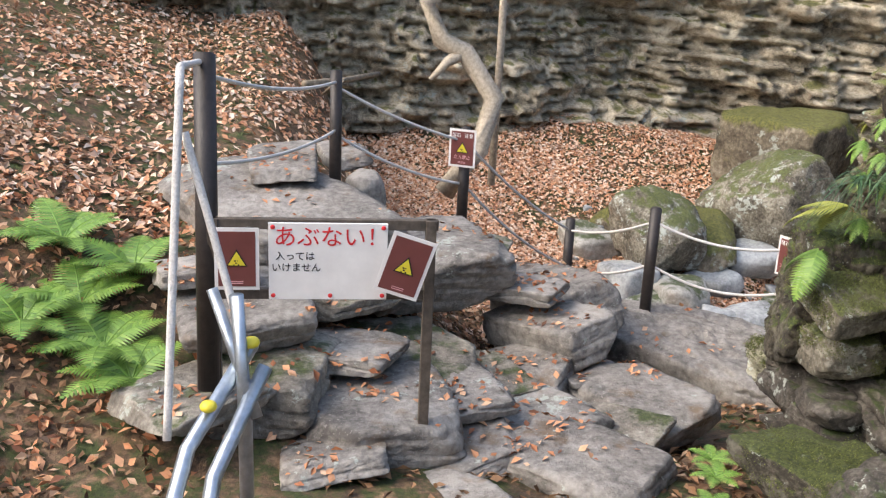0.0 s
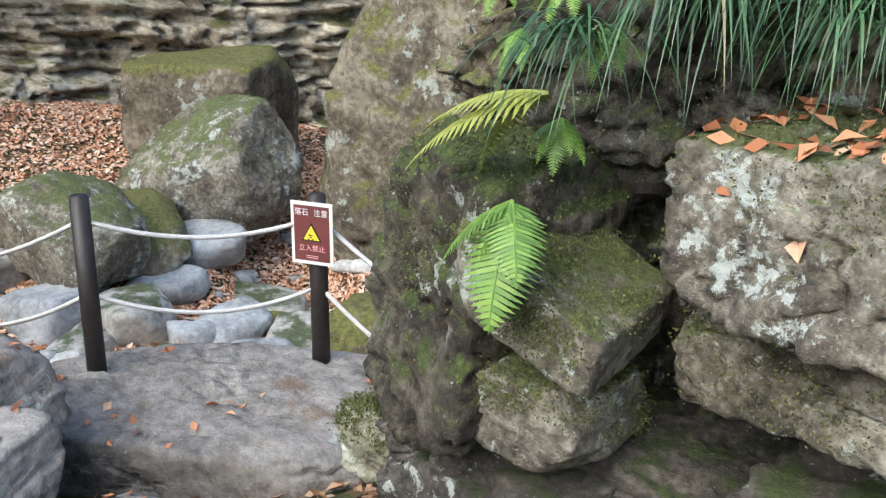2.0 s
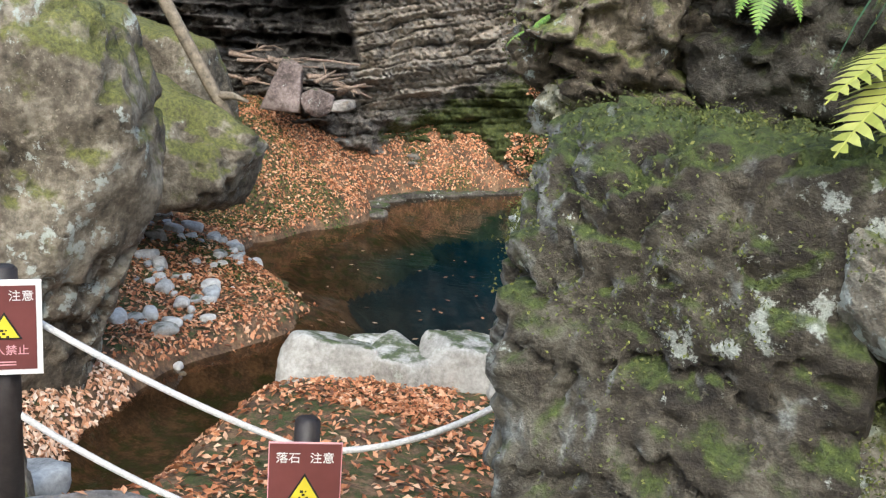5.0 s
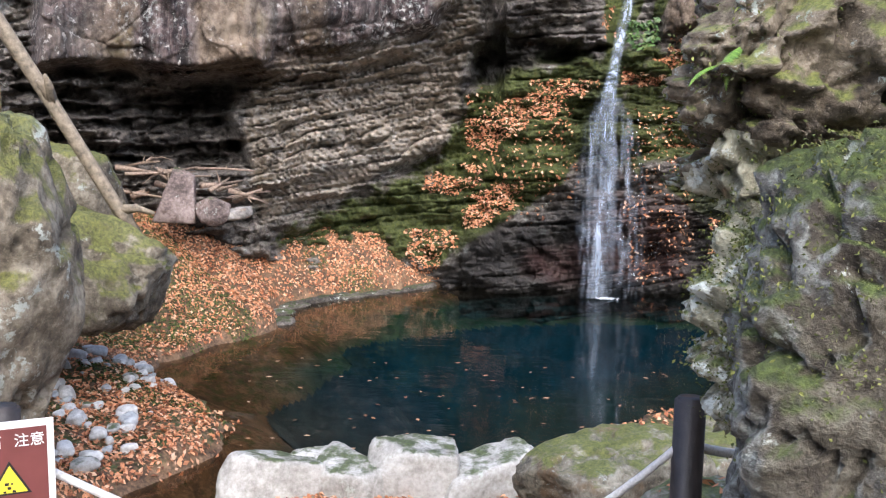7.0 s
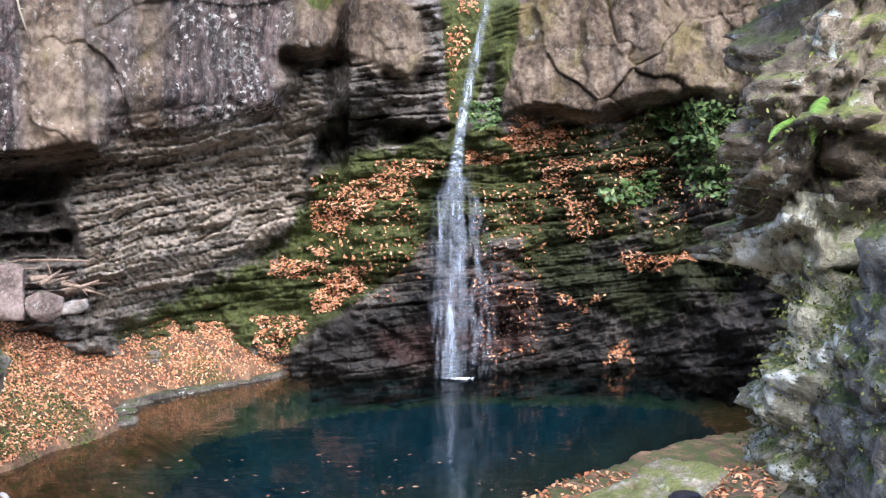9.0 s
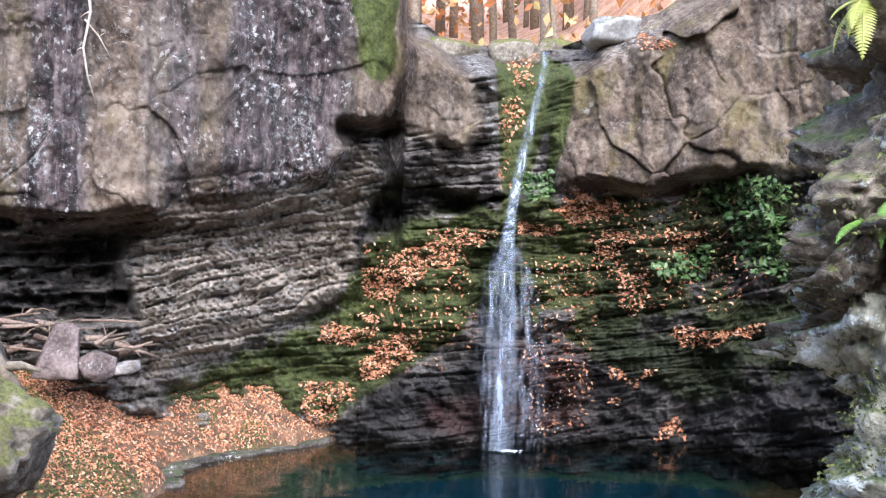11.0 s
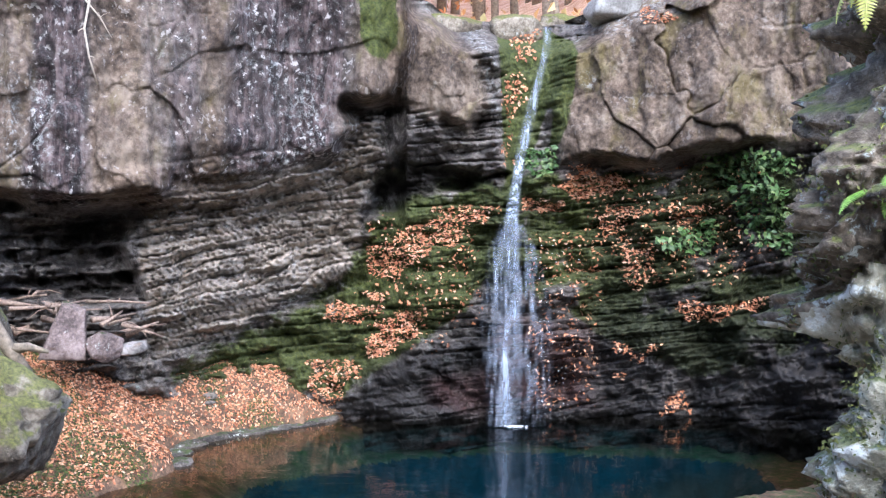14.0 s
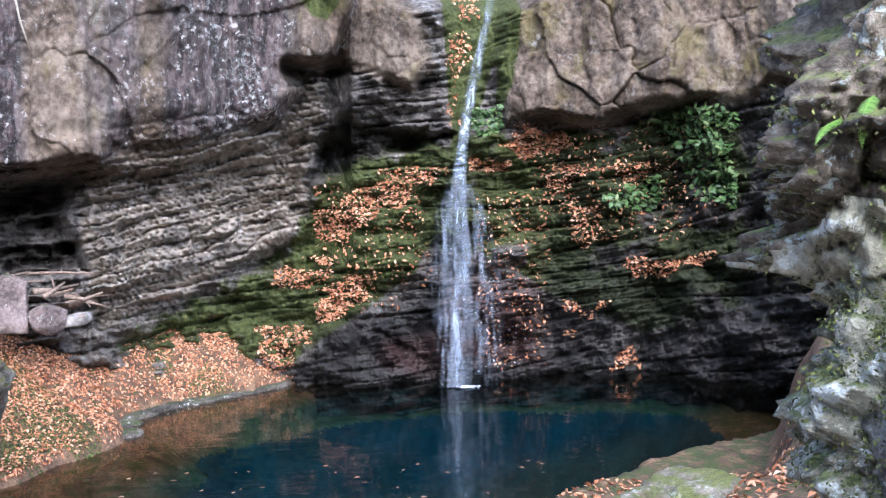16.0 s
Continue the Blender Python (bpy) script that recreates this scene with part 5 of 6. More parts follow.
# ---- falling water ----
def fall_strip(name, us, ws, halfs, ys, material, parent, bulge=0.05, cols=13, rows=70):
    t = np.linspace(0, 1, rows)
    tt = np.linspace(0, 1, len(us))
    u, w, hw, yy = (np.interp(t, tt, a) for a in (us, ws, halfs, ys))
    a = np.linspace(-1, 1, cols)
    U = u[:, None] + hw[:, None] * a[None] + 0.02 * fbm(t[:, None] * 9, a[None] * 2, seed=7)
    Wv = np.repeat(w[:, None], cols, 1)
    D = yy[:, None] - bulge * np.cos(a * 1.5)[None] + 0.02 * fbm(a[None] * 3, t[:, None] * 14, seed=9)
    kk = (D - EYE[1]) / (REF - EYE[1])
    P = np.stack([EYE[0] + (U - EYE[0]) * kk, D, EYE[2] + (Wv - EYE[2]) * kk], -1)
    ob = mesh_from(name, P.reshape(-1, 3), grid_faces(rows, cols), material, parent)
    ob.matrix_parent_inverse = Matrix.Translation((2.2, -19.4, 2.0))
    put_attr(ob, "edge", np.repeat((1 - np.abs(a)[None] ** 2.5), rows, 0))
    return ob


falls = empty("waterfall", -2.2, 19.4, -2.0)
tagged(falls, "narrow white waterfall sliding over a green lip into the pool", "waterfall")
fu, fw = [-1.744, -1.796, -1.944, -2.118, -2.232, -2.293], [4.259, 3.755, 3.146, 2.364, 1.755, 1.303]
fd = [float(np.min(cliff_depth(a + np.linspace(-0.12, 0.12, 9), b + np.linspace(-0.1, 0.1, 9)))) - 0.08 for a, b in zip(fu, fw)]
low_y = float(np.min(cliff_depth(*np.meshgrid(np.linspace(*[-2.598, -1.813], 30), np.linspace(-1.9, 1.2, 60))))) - 0.06
fd[-1] = min(fd[-1], low_y)
fall_strip("upper_stream", fu, fw, [0.07, 0.07, 0.085, 0.09, 0.09, 0.12], fd, FALL, falls)
fall_strip("lower_stream", [-2.284, -2.336, -2.345, -2.327, -2.31], [1.39, 0.973, 0.191, -0.852, -1.93], [0.10, 0.18, 0.24, 0.25, 0.2], [min(fd[-1], low_y)] + [low_y] * 4, FALL, falls)
fall_strip("left_veil", [-2.336, -2.476, -2.51, -2.51, -2.476], [1.321, 0.712, 0.017, -0.939, -1.93], [0.12, 0.22, 0.24, 0.22, 0.16], [low_y + 0.03] * 5, VEIL, falls)
fall_strip("right_veil", [-2.206, -2.031, -1.944, -1.901, -1.901], [1.234, 0.712, 0.017, -0.939, -1.93], [0.10, 0.22, 0.28, 0.3, 0.26], [low_y + 0.05] * 5, VEIL, falls)


def droplets():
    rng = np.random.RandomState(3)
    n = 160
    w = rng.uniform(*sorted([0.973, -1.765]), n)
    u = rng.normal(-1.77, 0.28, n)
    d = rng.uniform(low_y - 0.25, low_y + 0.0, n)
    kk = (d - EYE[1]) / (REF - EYE[1])
    p = np.stack([EYE[0] + (u - EYE[0]) * kk, d, EYE[2] + (w - EYE[2]) * kk], -1)
    nn = rng.normal(0, 1, (n, 3))
    nn /= np.linalg.norm(nn, axis=1, keepdims=True)
    ob = leaf_cloud("spray", p, nn, rng.uniform(0.012, 0.03, n), DROP, falls, rng)
    ob.matrix_parent_inverse = Matrix.Translation((2.2, -19.4, 2.0))
    ob["kind"] = "stuff"
    # foam where the water lands
    m = 110
    a = rng.uniform(0, 2 * math.pi, m)
    r = np.abs(rng.normal(0, 0.11, m))
    q = np.stack([-2.2 + r * np.cos(a), low_y + r * np.sin(a) * 0.5, np.full(m, WATER_Z + 0.015)], -1)
    up = np.tile([0.0, 0.0, 1.0], (m, 1))
    ob = leaf_cloud("foam", q, up, rng.uniform(0.03, 0.07, m), DROP, falls, rng)
    ob.matrix_parent_inverse = Matrix.Translation((2.2, -19.4, 2.0))
    ob["kind"] = "stuff"


DROP = plain_material("water_drop", (0.75, 0.8, 0.85), 0.2, bump=0)
droplets()


# ---- fallen leaves ----
def ground_leaves(name, n, box, seed, size, material, keep, label):
    rng = np.random.RandomState(seed)
    x, y = rng.uniform(box[0], box[1], n), rng.uniform(box[2], box[3], n)
    z = ground_z(x, y)
    m = keep(x, y, z, rng.rand(n))
    x, y, z = x[m], y[m], z[m]
    e = 0.05
    nn = np.stack([-(ground_z(x + e, y) - z) / e, -(ground_z(x, y + e) - z) / e, np.ones(len(x))], -1)
    nn += rng.normal(0, 0.42, nn.shape)
    nn /= np.linalg.norm(nn, axis=1, keepdims=True)
    s = rng.uniform(*size, len(x))
    ob = leaf_cloud(name, np.stack([x, y, z + 0.012 + 0.02 * rng.rand(len(x))], -1), nn, s, material, None, rng)
    tagged(ob, label, "fallen leaves", kind="stuff")


dry = WATER_Z - 0.03
ground_leaves("fallen_leaves", 95000, (-13.2, -6.0, 1.5, 9.0), 1, (0.04, 0.08), LEAVES_PALE, lambda x, y, z, r: (z > dry) & (r < 0.7 + 0.5 * fbm(x * 0.8, y * 0.8, seed=9)), "orange fallen leaves covering the stream bank")
ground_leaves("fallen_leaves", 120000, (-10.5, -4.2, 9.0, 20.0), 2, (0.032, 0.07), LEAVES, lambda x, y, z, r: (z > dry) & ((r < 0.62 + 0.55 * fbm(x * 1.1, y * 1.1, seed=19)) & (z > -1.95)), "orange fallen leaves covering the bank of the pool")
ground_leaves("fallen_leaves", 24000, (-6.5, 0.8, 4.4, 13.0), 3, (0.045, 0.09), LEAVES, lambda x, y, z, r: (z > dry) & (r < 0.6 + 0.5 * fbm(x * 1.2, y * 1.2, seed=29)), "orange fallen leaves beside the outlet")
ground_leaves("fallen_leaves", 26000, (-13.0, -4.4, -5.0, 2.4), 5, (0.05, 0.10), LEAVES_PALE, lambda x, y, z, r: r < 0.7 + 0.4 * fbm(x * 0.9, y * 0.9, seed=49), "orange and tan leaves covering the slope behind the fence")
ground_leaves("fallen_leaves", 22000, (-6.0, 1.5, -1.5, 4.2), 4, (0.04, 0.085), LEAVES_DULL, lambda x, y, z, r: r < 0.45 + 0.75 * fbm(x * 1.3, y * 1.3, seed=39), "brown and orange leaves scattered over the rocky path")


ground_leaves("fallen_leaves", 16000, (-5.0, 2.2, -4.0, 0.9), 7, (0.04, 0.085), LEAVES, lambda x, y, z, r: r < 0.55 + 0.6 * fbm(x * 1.1, y * 1.1, seed=69), "orange and tan leaves over the soil below the ferns")
ground_leaves("ground_moss", 90000, (-9.5, -4.2, 11.5, 19.0), 6, (0.02, 0.05), BANK_MOSS, lambda x, y, z, r: (z > dry) & (fbm(x * 1.3, y * 1.3, seed=59) > 0.30), "dark green moss patches between the leaves on the bank")


def cliff_leaves():
    rng = np.random.RandomState(9)
    P, Q = [], []
    for poly, n, up in (
        ([(-4.51, 0.88), (-4.08, 1.09), (-3.38, 1.36), (-2.59, 1.51), (-2.46, 1.44), (-3.1, 1.05), (-3.2, 0.88), (-3.73, 0.6), (-4.16, 0.37), (-4.47, 0.6)], 800, 0.8),
        ([(-5.21, -0.22), (-4.6, 0.13), (-4.25, 0.05), (-4.6, -0.22), (-5.03, -0.36)], 220, 0.8),
        ([(-4.51, -0.63), (-4.16, -0.33), (-3.58, -0.1), (-3.62, -0.36), (-4.07, -0.78), (-4.42, -0.89)], 420, 0.8),
        ([(-5.47, -1), (-4.95, -0.92), (-4.58, -1.13), (-4.95, -1.68), (-5.3, -1.64), (-5.38, -1.22)], 240, 0.7),
        ([(-2.11, 1.6), (-1.46, 1.65), (-1.46, 1.35), (-2.02, 1.32)], 260, 0.8),
        ([(-1.72, 1.8), (-1.11, 2.12), (-0.48, 1.89), (-0.75, 1.56), (-1.46, 1.62)], 660, 0.8),
        ([(-0.75, 1.49), (1.09, 1.51), (0.61, 1.3), (-0.49, 1.3), (-0.82, 0.97), (-0.93, 1.14)], 340, 0.7),
        ([(-0.71, 0.92), (-0.22, 1.06), (0.18, 0.36), (-0.48, 0.14)], 180, 0.7),
        ([(0.22, -0.1), (1.9, 0.15), (1.51, -0.17), (0.58, -0.28)], 340, 0.8),
        ([(-0.67, -0.66), (0.07, -0.63), (-0.21, -0.92)], 60, 0.8),
        ([(-0.67, -1.16), (-0.39, -1.09), (-0.19, -1.33)], 25, 0.8),
        ([(0.04, -1.74), (0.14, -1.42), (0.43, -1.3), (0.55, -1.74)], 70, 0.6),
        ([(-2.02, 1.14), (-0.91, 1.06), (-0.9, -1.67), (-1.97, -1.67)], 660, 0.1),
        ([(-2.29, 3.67), (-2.1, 4.22), (-1.85, 4.24), (-1.95, 3.82), (-2.19, 3.23), (-2.28, 2.43), (-2.4, 2.08), (-2.47, 2.62)], 260, 0.3),
        ([(-0.33, 4.44), (0.19, 4.63), (0.3, 4.41), (-0.16, 4.32)], 60, 0.8),
        ([(-4.51, 1.23), (-2.68, 1.32), (-2.76, -0.08), (-3.55, -0.96), (-4.42, -0.78)], 260, 0.5),
        ([(-1.46, 2.19), (1.44, 2.2), (1.9, 0.71), (1.19, 0.27), (-0.75, 0.44)], 400, 0.5),
    ):
        a = np.array(poly)
        n = int(n * (2.0 if up > 0.45 else 1.0))
        u = rng.uniform(a[:, 0].min(), a[:, 0].max(), n * 4)
        w = rng.uniform(a[:, 1].min(), a[:, 1].max(), n * 4)
        ok = inside(u, w, poly) + 0.16 * fbm(u * 3.2, w * 5.5, seed=44) > 0
        u, w = u[ok][:n], w[ok][:n]
        p, nn = on_cliff(u, w)
        nn = nn * (1 - up) + np.array([0, -0.3, 0.8]) * up + rng.normal(0, 0.3, nn.shape)
        P.append(p + nn * 0.03)
        Q.append(nn / np.linalg.norm(nn, axis=1, keepdims=True))
    P, Q = np.concatenate(P), np.concatenate(Q)
    ob = leaf_cloud("clinging_leaves", P, Q, rng.uniform(0.04, 0.095, len(P)), LEAVES, None, rng)
    tagged(ob, "orange fallen leaves caught on the wet rock ledges", "fallen leaves", kind="stuff")


cliff_leaves()


def floating_leaves():
    rng = np.random.RandomState(12)
    x, y = rng.uniform(-6.6, -1.5, 90), rng.uniform(10.6, 14.5, 90)
    ok = inside(x, y, POOL) > 0.15
    p = np.stack([x[ok], y[ok], np.full(ok.sum(), WATER_Z + 0.006)], -1)
    up = np.tile([0.0, 0.0, 1.0], (len(p), 1))
    ob = leaf_cloud("floating_leaves", p, up, rng.uniform(0.04, 0.09, len(p)), LEAVES_DULL, None, rng, 0.05)
    tagged(ob, "pale fallen leaves floating on the pool", "floating leaves", kind="stuff")


floating_leaves()


# ---- plants ----
def frond(length, width, droop, material, parent, m, pairs=20, name="frond"):
    """A fern frond: an arching stalk with tapered leaflets on both sides."""
    v, f = [], []
    pts = []
    for k in range(pairs + 1):
        t = k / pairs
        pts.append(Vector((0, length * (t - 0.15 * droop * t * t), length * (0.25 * t - droop * t * t))))
    sv, sf = tube_verts(pts, [0.004 * length * 3 * (1 - 0.8 * k / pairs) + 0.0006 for k in range(pairs + 1)], 5)
    v += sv
    f += sf
    for k in range(1, pairs + 1):
        t = k / pairs
        w = width * math.sin(math.pi * min(1, 0.22 + 0.78 * t)) ** 0.8 * (1.05 - 0.3 * t)
        d = (pts[k] - pts[k - 1]).normalized()
        for sg in (-1, 1):
            side = Vector((sg, 0.35, -0.12)).normalized()
            h = length / pairs * 0.46
            a, b = pts[k] - d * h, pts[k] + d * h
            mid = pts[k] + side * w * 0.55
            tip = pts[k] + side * w + Vector((0, 0, -0.12 * w))
            n = len(v)
            v += [tuple(a), tuple(b), tuple(mid + d * h * 0.8), tuple(tip), tuple(mid - d * h * 0.8)]
            f += [(n, n + 1, n + 2, n + 4), (n + 4, n + 2, n + 3)]
    ob = mesh_from(name, v, f, material, parent, False)
    ob.matrix_local = m
    return ob


def fern(at, fronds, material, label, group="", size=0.3, wide=0.33):
    top = empty("fern", *at)
    tagged(top, label, "fern", group)
    for yaw, pitch, k, droop in fronds:
        frond(size * k, size * k * wide, droop, material, top, pose(0, 0, 0, pitch, 0, yaw))
    return top


fern((-2.25, 3.37, 1.24), [(128, -38, 0.95, 0.4), (142, -58, 0.8, 0.35), (205, -66, 1.15, 0.25), (232, -45, 0.8, 0.35), (165, -75, 0.75, 0.2)], FERN, "bright green fern hanging from a rock crevice", size=0.25, wide=0.36)
fern((-2.29, 3.5, 1.44), [(118, -10, 1.1, 0.45), (128, -22, 1.25, 0.4), (105, -35, 0.9, 0.5)], FERN_YELLOW, "yellow-green drooping fern fronds on the bluff", size=0.30)
fern((-2.30, 3.42, 1.22), [(160, -60, 0.8, 0.3), (110, -65, 0.9, 0.3)], FERN, "small green fern in the rock crevice", size=0.22)
for n, (x, y, z, s, turns) in enumerate([(-2.98, 4.0, 1.70, 0.11, ((175, -20), (200, -45), (215, -30), (160, -50), (230, -60))), (-2.96, 3.93, 1.40, 0.11, ((205, -35), (190, -60))), (-2.93, 4.0, 1.48, 0.08, ((200, -12), (215, -30))), (-2.99, 3.96, 1.37, 0.11, ((190, -20),)), (-2.9, 3.95, 1.62, 0.08, ((200, -20), (240, -50), (180, -60)))]):
    fern((x - 0.05, y - 0.06, z), [(a - 72, p, 0.8 + 0.1 * k, 0.45) for k, (a, p) in enumerate(turns)], FERN_YELLOW if n % 2 == 0 else FERN, "small yellow-green fern fronds on the lichen rock", "ferns on the bluff", size=0.8 * s, wide=0.22)
for n, (x, y, z) in enumerate([(-2.62, 3.74, 1.52), (-2.45, 3.72, 1.66), (-2.30, 3.70, 1.56), (-2.52, 3.76, 1.82), (-2.72, 3.76, 1.66), (-2.20, 3.72, 1.78), (-2.36, 3.62, 1.36)]):
    fern((x, y, z), [(110 + 29 * k + 7 * n, -30 - 12 * (k % 3), 0.75 + 0.1 * (k % 3), 0.4) for k in range(5)], FERN, "small green fern tuft on the damp bluff wall", "ferns on the damp wall", size=0.15, wide=0.24)
for n, (x, y) in enumerate([(-3.6, -0.35), (-4.1, -0.55), (-3.2, -0.15), (-3.3, -0.6), (-2.9, 0.05), (-3.9, -0.1)]):
    fern((x, y, float(ground_z(x, y)) + 0.02), [(36 * k + 11 * n, 30 - 6 * (k % 3), 0.8 + 0.08 * (k % 4), 0.45) for k in range(9)], FERN, "green fern clump on the leafy slope", "ferns on the slope", size=0.5)
for n, (x, y) in enumerate([(-1.95, 2.9), (-2.25, 3.0), (-1.6, 2.75)]):
    fern((x, y, float(ground_z(x, y)) + 0.12), [(60 * k + 20 * n, 20, 0.7, 0.5) for k in range(6)], FERN, "low green fern at the edge of the path", "ferns by the path", size=0.2)


def sedge(at, n, length, seed, label, lean=(0, -1)):
    rng = np.random.RandomState(seed)
    v, f = [], []
    for _ in range(n):
        a = rng.normal(math.atan2(lean[1], lean[0]), 0.9)
        L = length * rng.uniform(0.5, 1.0)
        d = np.array([math.cos(a), math.sin(a), 0])
        sd = np.array([-d[1], d[0], 0]) * 0.0045
        b = rng.normal(0, 0.05, 3) * (1, 1, 0.3)
        up, out = rng.uniform(0.25, 0.6), rng.uniform(0.5, 0.9)
        k0 = len(v)
        for k in range(7):
            t = k / 6
            p = b + d * L * out * t + np.array([0, 0, L * (up * t * 1.6 - 1.15 * t * t)])
            w = sd * (1 - t ** 2 * 0.95)
            v += [tuple(p - w), tuple(p + w)]
        f += [(k0 + 2 * k, k0 + 2 * k + 1, k0 + 2 * k + 3, k0 + 2 * k + 2) for k in range(6)]
    ob = mesh_from("sedge", v, f, GRASS, None, False)
    ob.location = at
    tagged(ob, label, "grass", "sedge tufts on the bluff", "stuff")


for n, (x, y, z, c, L) in enumerate([(-2.12, 3.8, 1.66, 120, 0.36), (-1.8, 3.9, 1.62, 110, 0.36), (-1.5, 3.92, 1.62, 110, 0.36), (-1.22, 3.85, 1.58, 110, 0.36), (-1.95, 3.95, 1.75, 110, 0.45), (-1.4, 4.0, 1.72, 110, 0.45), (-0.95, 3.75, 1.6, 90, 0.4), (-2.28, 3.6, 1.55, 60, 0.36)]):
    sedge((x, y, z), c, L, 500 + n, "dark green drooping sedge tuft on the bluff's top")


def cliff_shrubs():
    rng = np.random.RandomState(31)
    for n, (poly, cnt) in enumerate((([(0.626, 2.237), (1.41, 2.42), (2.02, 2.254), (2.02, 1.993), (1.061, 1.634)], 420), ([(1.149, 1.635), (1.933, 1.818), (2.02, 0.776), (1.41, 0.942)], 420), ([(-0.158, 1.01), (0.887, 1.284), (0.8, 0.848), (0.103, 0.753)], 220), ([(-2.075, 2.291), (-1.639, 2.383), (-1.552, 2.036), (-1.988, 1.944)], 120), ([(-4.601, 4.868), (-4.079, 4.527), (-4.166, 3.83), (-4.514, 4)], 0))):
        if not cnt:
            continue
        a = np.array(poly)
        u, w = rng.uniform(a[:, 0].min(), a[:, 0].max(), cnt * 3), rng.uniform(a[:, 1].min(), a[:, 1].max(), cnt * 3)
        ok = inside(u, w, poly) + 0.1 * fbm(u * 4, w * 4, seed=61) > 0
        u, w = u[ok][:cnt], w[ok][:cnt]
        p, nn = on_cliff(u, w)
        p = p + np.array([0, -1, 0.1]) * rng.uniform(0.02, 0.28, (len(p), 1))
        nn = rng.normal(0, 0.5, nn.shape) + (0, -0.6, 0.7)
        nn /= np.linalg.norm(nn, axis=1, keepdims=True)
        ob = leaf_cloud("shrub", p, nn, rng.uniform(0.08, 0.16, len(p)), SHRUB, None, rng)
        tagged(ob, "low green shrub growing from the wet cliff ledge", "shrub", "shrubs on the cliff")


cliff_shrubs()


def moss_on(ob, n, seed, size, lo):
    """Moss shoots on the upper faces of a rock."""
    rng = np.random.RandomState(seed)
    me = ob.data
    co, no = np.zeros(len(me.vertices) * 3), np.zeros(len(me.vertices) * 3)
    me.vertices.foreach_get("co", co)
    me.vertex_normals.foreach_get("vector", no)
    co, no = co.reshape(-1, 3), no.reshape(-1, 3)
    m = np.array(ob.matrix_world)
    co, no = co @ m[:3, :3].T + m[:3, 3], no @ m[:3, :3].T
    want = (no[:, 2] + 0.9 * fbm(co[:, 0] * 5, co[:, 1] * 5, co[:, 2] * 5, seed=seed) > lo) & (no[:, 1] < 0.4)
    idx = np.nonzero(want)[0]
    if len(idx) < 10:
        return None
    idx = rng.choice(idx, n)
    p = co[idx] + rng.normal(0, 0.012, (n, 3))
    nn = rng.normal(0, 0.8, (n, 3)) + no[idx] * 0.6
    nn /= np.linalg.norm(nn, axis=1, keepdims=True)
    return leaf_cloud("moss", p, nn, rng.uniform(*size, n), MOSS_TUFT, None, rng)


bpy.context.view_layer.update()
for n, ob in enumerate([o for o in scene.objects if o.name.startswith(("bluff_rock", "bluff_stone")) and not o.data.materials[0].name.startswith("dark_shale")]):
    big = ob.name.startswith("bluff_rock")
    made = moss_on(ob, (26000 if len(ob.data.vertices) > 100000 else 9000) if big else 200, 700 + n, (0.005, 0.011), 0.42 if big else 0.6)
    if made:
        tagged(made, "bright green moss shoots on the damp bluff rock", "moss", kind="stuff")


def slab_leaves():
    """Loose leaves lying on the flat tops of the slabs."""
    rng = np.random.RandomState(77)
    P, Q = [], []
    for ob in [o for o in scene.objects if o.name.startswith("stone_slab")] + [big_boulder] * 3:
        me = ob.data
        co, no = np.zeros(len(me.vertices) * 3), np.zeros(len(me.vertices) * 3)
        me.vertices.foreach_get("co", co)
        me.vertex_normals.foreach_get("vector", no)
        m = np.array(ob.matrix_world)
        co, no = co.reshape(-1, 3) @ m[:3, :3].T + m[:3, 3], no.reshape(-1, 3) @ m[:3, :3].T
        ok = np.nonzero((no[:, 2] > 0.8) & (fbm(co[:, 0] * 2.5, co[:, 1] * 2.5, seed=78) > -0.1))[0]
        if len(ok) < 10:
            continue
        k = rng.choice(ok, 44)
        n = no[k] + rng.normal(0, 0.3, (44, 3))
        P.append(co[k] + (0, 0, 0.008))
        Q.append(n / np.linalg.norm(n, axis=1, keepdims=True))
    P, Q = np.concatenate(P), np.concatenate(Q)
    ob = leaf_cloud("fallen_leaves", P, Q, rng.uniform(0.03, 0.075, len(P)), LEAVES, None, rng)
    tagged(ob, "orange and tan leaves lying loose on the stone slabs", "fallen leaves", kind="stuff")


slab_leaves()

# ---- dead wood ----
def branch(name, pts, r0, r1, label, material=BARK, twigs=0, seed=1, group=""):
    rng = np.random.RandomState(seed)
    n = len(pts)
    pts = [Vector(p) + Vector(rng.normal(0, r0 * 0.4, 3)) for p in pts]
    v, f = tube_verts(pts, [r0 + (r1 - r0) * k / (n - 1) for k in range(n)], 8)
    for _ in range(twigs):
        k = rng.randint(1, n - 1)
        d = Vector(rng.normal(0, 1, 3)).normalized()
        L = rng.uniform(3, 9) * r0
        lv, lf = tube_verts([pts[k], pts[k] + d * L * 0.5, pts[k] + d * L + Vector((0, 0, -0.2 * L))], [r1, r1 * 0.7, r1 * 0.3], 5)
        f += [tuple(i + len(v) for i in g) for g in lf]
        v += lv
    ob = mesh_from(name, v, f, material)
    return tagged(ob, label, "wood", group)


